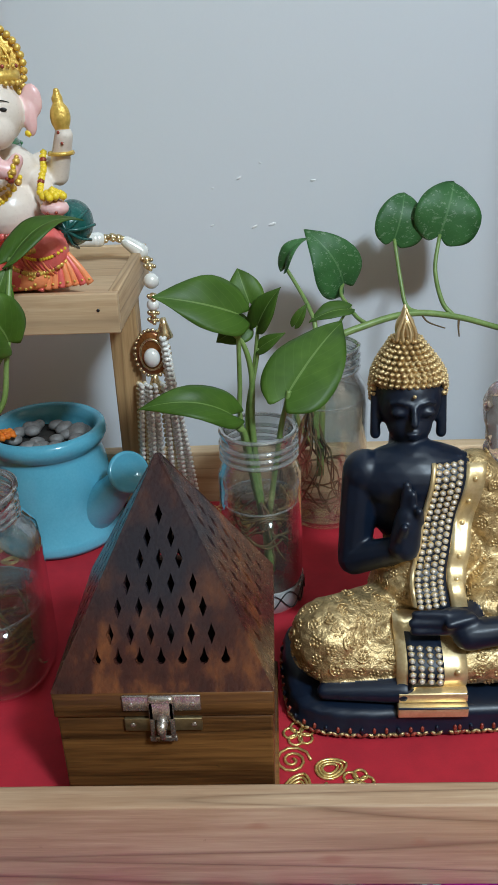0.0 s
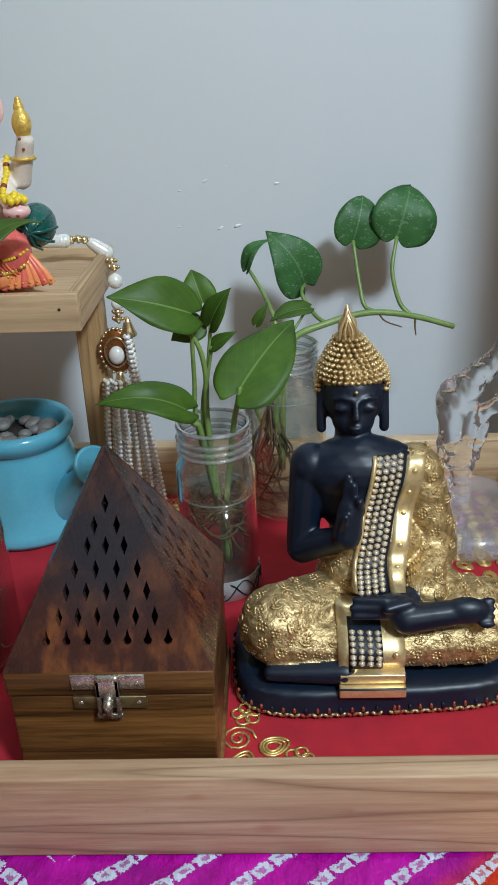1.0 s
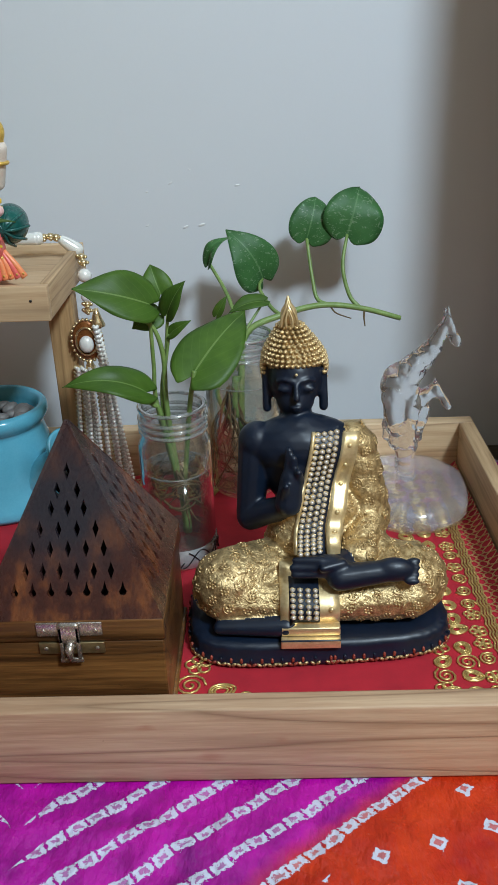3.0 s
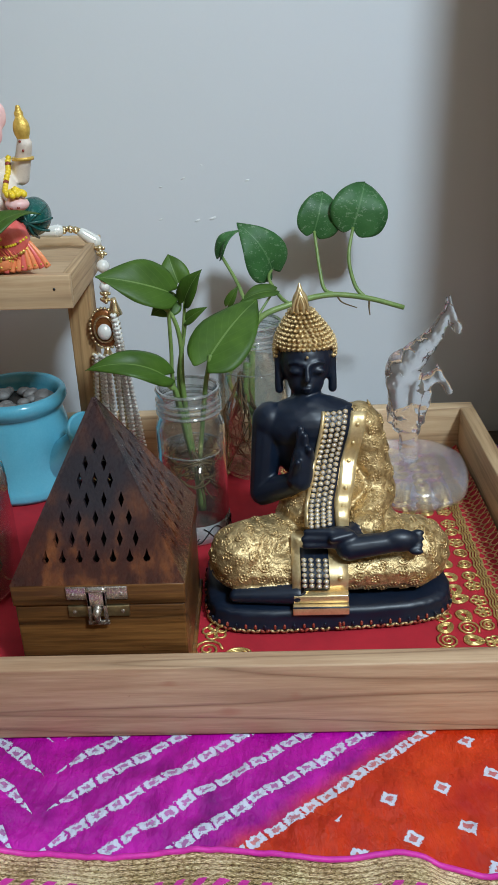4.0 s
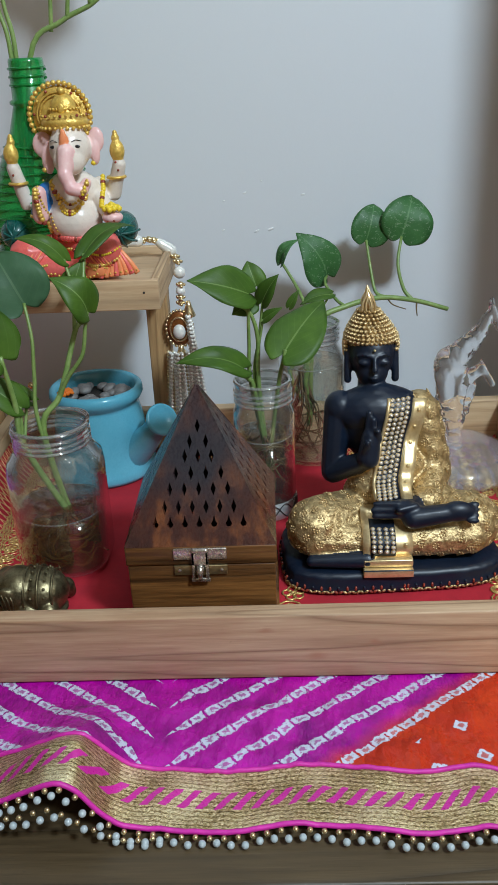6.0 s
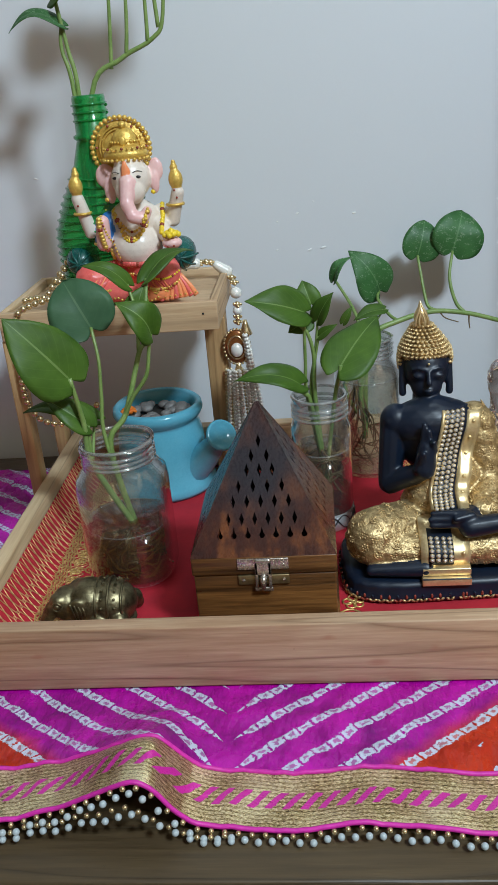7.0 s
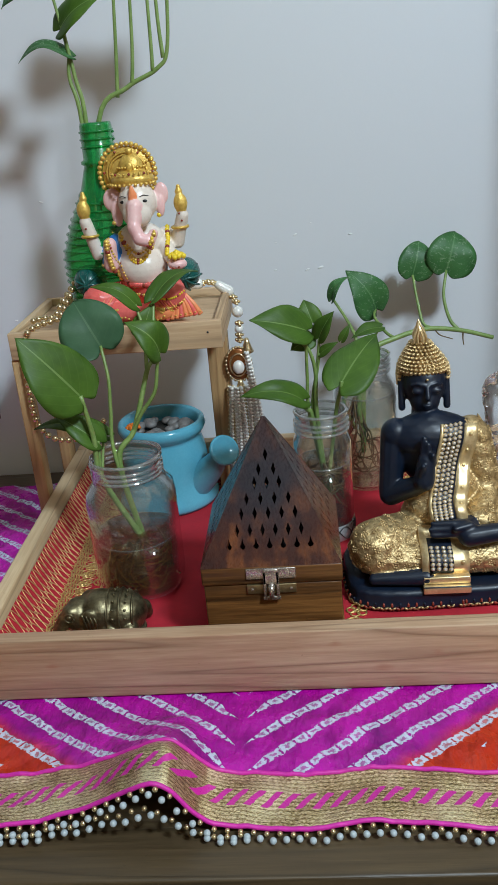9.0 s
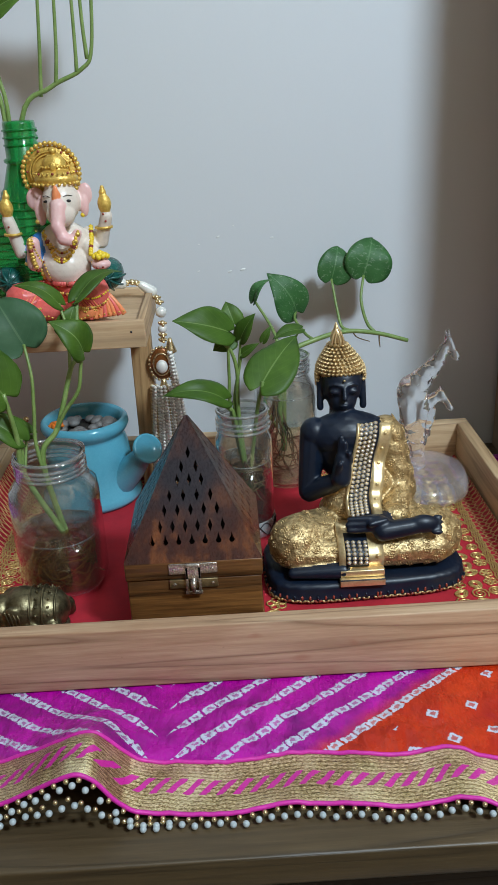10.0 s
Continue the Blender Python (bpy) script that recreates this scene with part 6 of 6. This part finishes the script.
for k in range(11):
    a = math.pi + math.pi * k / 10
    ball(bm, (-0.1775 + 0.0112 * math.cos(a), 0.264 + 0.0090 * math.sin(a), 0.3260), 0.0013, 1, mat=GO)
ball(bm, (-0.1775, 0.2550, 0.3265), (0.0030, 0.0015, 0.0042), 2, mat=GO)
ball(bm, (-0.1775, 0.2620, 0.3385), 0.0032, 2, mat=GO)
for cx in (-0.2290, -0.1425):
    for k in range(9):
        a = 2 * math.pi * k / 9
        tube(bm, [(cx, 0.2555, 0.231), (cx + 0.0085 * math.cos(a), 0.259, 0.231 + 0.0085 * math.sin(a)), (cx + 0.0140 * math.cos(a), 0.272, 0.231 + 0.0142 * math.sin(a))], 0.0013, 0.0010, 6, mat=TE)
statue("elephant_idol", bm, [M["marble"], M["pinkskin"], M["coral"], M["orange"], M["yellow"], M["bluepaint"], M["teal"], M["goldpaint"], M["ruby"], M["black"]], (-0.188, 0.268, 0.1915),
       "painted elephant-headed idol in coral robe with gold crown", "statue")

CR = [
    ("e", (0.1365, 0.285, 0.1000), (0.0150, 0.0115, 0.0165), 0), ("c", (0.1420, 0.285, 0.1080), (0.1600, 0.285, 0.1280), 0.0120, 0.0070, 0), ("c", (0.1600, 0.285, 0.1280), (0.1695, 0.285, 0.1500), 0.0066, 0.0042, 0),
    ("c", (0.1695, 0.285, 0.1500), (0.1785, 0.285, 0.1310), 0.0046, 0.0030, 0), ("c", (0.1680, 0.283, 0.1520), (0.1665, 0.282, 0.1590), 0.0022, 0.0014, 0), ("c", (0.1710, 0.287, 0.1520), (0.1705, 0.289, 0.1590), 0.0022, 0.0014, 0),
    ("c", (0.1330, 0.285, 0.0920), (0.1360, 0.285, 0.0500), 0.0110, 0.0060, 0), ("c", (0.1460, 0.285, 0.0900), (0.1470, 0.285, 0.0460), 0.0090, 0.0060, 0), ("c", (0.1420, 0.285, 0.0600), (0.1450, 0.285, 0.0180), 0.0090, 0.0075, 0),
    ("c", (0.1500, 0.281, 0.0860), (0.1630, 0.279, 0.0980), 0.0075, 0.0050, 0), ("c", (0.1630, 0.279, 0.0980), (0.1730, 0.278, 0.0830), 0.0046, 0.0030, 0), ("c", (0.1620, 0.279, 0.100), (0.1625, 0.279, 0.1055), 0.002, 0.0012, 0),
    ("c", (0.1300, 0.285, 0.0800), (0.1285, 0.285, 0.0560), 0.0050, 0.0040, 0), ("c", (0.1550, 0.282, 0.0800), (0.1520, 0.282, 0.0560), 0.0055, 0.0040, 0),
]
bm = sculpt(CR, 0.0013, 2)
for v in bm.verts:
    q = v.co * 190
    v.co += v.normal * (0.0016 * noise.noise(q * 0.8) + 0.0004 * noise.noise(q * 2.1))
count0 = len(bm.faces)
lathe(bm, (0.1475, 0.2775, 0.0), [(0.70, -0.0006), (0.96, 0.0012), (1.0, 0.006), (0.985, 0.013), (0.93, 0.0180), (0.80, 0.0200), (0.45, 0.0205), (0.1, 0.0212)], 60, (0.0455, 0.0540), 2.3,
      lambda a, z: 0.018 * math.sin(3 * a + 1) + 0.012 * math.sin(7 * a))
bm.faces.ensure_lookup_table()
for f in bm.faces[count0:]:
    f.material_index = 1
st = statue("crystal_figurine", bm, [M["crystal"], M["frosted"]], (0.1475, 0.2775, 0.0), "clear moulded glass giraffe pair on a frosted round base", "figurine")
st.visible_shadow = False

BR = [
    ("e", (-0.1935, 0.0710, 0.0160), (0.0205, 0.0190, 0.0175), 0), ("e", (-0.2080, 0.0690, 0.0185), (0.0165, 0.0180, 0.0180), 0),
    ("e", (-0.2245, 0.0660, 0.0190), (0.0120, 0.0130, 0.0140), 0), ("e", (-0.2290, 0.0600, 0.0250), (0.0070, 0.0070, 0.0065), 0),
    ("e", (-0.2135, 0.0535, 0.0190), (0.0075, 0.0028, 0.0110), 0), ("e", (-0.2165, 0.0750, 0.0290), (0.0075, 0.0090, 0.0028), 0),
    ("c", (-0.2335, 0.0590, 0.0200), (-0.2400, 0.0560, 0.0110), 0.0062, 0.0046, 0), ("c", (-0.2400, 0.0560, 0.0110), (-0.2385, 0.0520, 0.0050), 0.0046, 0.0040, 0),
    ("c", (-0.2385, 0.0520, 0.0050), (-0.2285, 0.0490, 0.0050), 0.0040, 0.0034, 0), ("c", (-0.2285, 0.0490, 0.0050), (-0.2250, 0.0490, 0.0100), 0.0034, 0.0030, 0),
    ("c", (-0.2000, 0.0540, 0.0090), (-0.1930, 0.0490, 0.0040), 0.0075, 0.0060, 0), ("c", (-0.1850, 0.0560, 0.0090), (-0.1800, 0.0500, 0.0040), 0.0080, 0.0060, 0),
    ("c", (-0.1800, 0.0860, 0.0090), (-0.1780, 0.0880, 0.0040), 0.0075, 0.0055, 0), ("e", (-0.2030, 0.0690, 0.0030), (0.0290, 0.0200, 0.0040), 0),
]
bm = sculpt(BR, 0.0011, 3)
for cx, rr in ((-0.2010, 0.0188), (-0.1915, 0.0190), (-0.1820, 0.0160)):
    tube(bm, [(cx, 0.0705 + rr * math.cos(a), 0.0165 + rr * 0.95 * math.sin(a)) for a in (-0.2 + 3.5 * k / 20 for k in range(21))], 0.0009, sides=6, smooth=False)
for k in range(8):
    a = 0.3 + 2.6 * k / 7
    ball(bm, (-0.1962, 0.0705 - 0.0188 * math.cos(a), 0.0165 + 0.0180 * math.sin(a)), 0.0014, 1)
    ball(bm, (-0.1868, 0.0705 - 0.0178 * math.cos(a), 0.0165 + 0.0168 * math.sin(a)), 0.0012, 1)
for k in range(4):
    tube(bm, [(-0.2185 + 0.003 * k, 0.0520, 0.027 - 0.001 * k), (-0.2165 + 0.0028 * k, 0.0505, 0.020), (-0.2150 + 0.002 * k, 0.0515, 0.011)], 0.0009, 0.0006, 6)
ball(bm, (-0.2290, 0.0535, 0.0235), (0.0022, 0.0014, 0.0022), 2)
tube(bm, [(-0.2290 + 0.0036 * math.cos(a), 0.0535, 0.0235 + 0.0036 * math.sin(a)) for a in (2 * math.pi * k / 12 for k in range(13))], 0.0008, sides=5, smooth=False)
statue("brass_figurine", bm, [M["brass"]], (-0.211, 0.070, -0.001), "small dark brass elephant figurine with engraved bands", "figurine")

# ---- pearl tassel and bead chain on the stool ----
tas = thing("pearl_tassel", (-0.112, 0.340, 0.199), "pearl bead tassel with an amber brooch hanging from the stool", "tassel")
bm = bmesh.new()
for a, b, r in (((-0.1620, 0.330, 0.2090), (-0.1400, 0.334, 0.2090), 0.0052), ((-0.1235, 0.336, 0.2080), (-0.1120, 0.338, 0.1990), 0.0056)):
    a, b = Vector(a), Vector(b)
    tube(bm, [a, a.lerp(b, 0.3), b], r * 0.55, r, 12)
    ball(bm, b, r, 2)
part("drop_pearl", bm, M["pearl"], tas)
rb = ball_mesh("tassel_pearl", 0.00185, 1, M["pearl"])
gb = ball_mesh("tassel_bead", 0.0030, 2, M["bead"])
big = ball_mesh("round_pearl", 0.0056, 2, M["pearl"])
for x, y, z in ((-0.1355, 0.335, 0.2095), (-0.1305, 0.335, 0.2100), (-0.1265, 0.336, 0.2090), (-0.1075, 0.331, 0.1945), (-0.1045, 0.322, 0.1920), (-0.1025, 0.312, 0.1735), (-0.1032, 0.312, 0.1620), (-0.1036, 0.312, 0.1570)):
    piece("tassel_bead", gb, (x, y, z), tas)
    for q in range(5):
        a = 1.26 * q
        piece("tassel_bead", gb, (x + 0.0032 * math.cos(a), y + 0.0032 * math.sin(a), z + 0.0016 * math.sin(2.3 * a)), tas, size=(0.5, 0.5, 0.5))
piece("round_pearl", big, (-0.1030, 0.314, 0.1840), tas)
piece("round_pearl", big, (-0.1028, 0.312, 0.1678), tas, size=(0.8, 0.8, 0.8))
bc = Vector((-0.1060, 0.310, 0.1335))
bm = bmesh.new()
ball(bm, bc, (0.0118, 0.0035, 0.0165), 3)
br = part("brooch", bm, plain("amber_enamel", (0.16, 0.045, 0.012), (0.34, 0.13, 0.035), 150, 0.3, 0.4), tas, "oval amber brooch with a pearl")
bm = bmesh.new()
ball(bm, bc + Vector((0, -0.0040, -0.002)), (0.0058, 0.0045, 0.0070), 3)
part("centre_pearl", bm, M["pearl"], br)
bm = bmesh.new()
for k in range(26):
    a = 2 * math.pi * k / 26
    ball(bm, bc + Vector((0.0122 * math.cos(a), -0.0005, 0.0170 * math.sin(a))), 0.0017, 1)
tube(bm, [bc + Vector((0.0082 * math.cos(a), -0.0030, 0.0112 * math.sin(a))) for a in (2 * math.pi * k / 24 for k in range(25))], 0.0010, sides=6, smooth=False)
part("beaded_rim", bm, M["bead"], br)
for cx, cz in ((-0.1058, 0.1115), (-0.0965, 0.1520)):
    bm = bmesh.new()
    lathe(bm, (cx, 0.310, cz - 0.007), [(0.0060, 0.0), (0.0062, 0.001), (0.0045, 0.005), (0.0028, 0.010), (0.0018, 0.014)], 16, wave=lambda a, z: 0.06 * math.sin(8 * a))
    part("bell_cap", bm, M["bead"], tas)
rng = random.Random(31)
for s in range(24):
    f = s / 23
    bm = bmesh.new()
    x0, z0 = (-0.1180 + 0.030 * f, 0.1110) if s < 16 else (-0.0985 + 0.010 * (f - 0.7), 0.1460)
    x1, z1 = -0.1240 + 0.0450 * f, 0.006 + 0.012 * rng.random()
    y0 = 0.310 - 0.0026 * (s % 4)
    steps = int((z0 - z1) / 0.0034)
    for k in range(steps):
        t = k / (steps - 1)
        sway = math.sin(t * 3.0 + s) * 0.0008
        ball(bm, (x0 + (x1 - x0) * (t ** 0.8) + sway, y0 - 0.006 * t, z0 + (z1 - z0) * t), 0.0019, 1)
    part("pearl_strand", bm, M["pearl"] if s % 4 else M["pearl_gold"], tas)

chain = thing("bead_chain", (-0.262, 0.255, 0.2), "strand of small gold beads draped over the stool", "bead chain")
gold_me = ball_mesh("gold_bead", 0.0030, 2, M["bead"])
path = spline([(-0.2440, 0.275, 0.2300), (-0.2500, 0.262, 0.2160), (-0.2580, 0.252, 0.2045), (-0.2700, 0.240, 0.2030), (-0.2800, 0.2270, 0.1985), (-0.2850, 0.2255, 0.1780), (-0.2865, 0.2260, 0.1450), (-0.2860, 0.227, 0.1200),
               (-0.2770, 0.229, 0.1020), (-0.2600, 0.231, 0.0965), (-0.2400, 0.233, 0.1010), (-0.2250, 0.234, 0.1130)], 24)
acc = 0.0
piece("gold_bead", gold_me, path[0], chain)
for a, b in zip(path, path[1:]):
    acc += (b - a).length
    if acc > 0.0060:
        acc = 0.0
        piece("gold_bead", gold_me, b, chain)
path = spline([(-0.2440, 0.275, 0.2300), (-0.2560, 0.268, 0.2150), (-0.2640, 0.262, 0.2040), (-0.2760, 0.262, 0.2030), (-0.2840, 0.250, 0.2030)], 24)
acc = 0.0
for a, b in zip(path, path[1:]):
    acc += (b - a).length
    if acc > 0.0060:
        acc = 0.0
        piece("gold_bead", gold_me, b, chain)
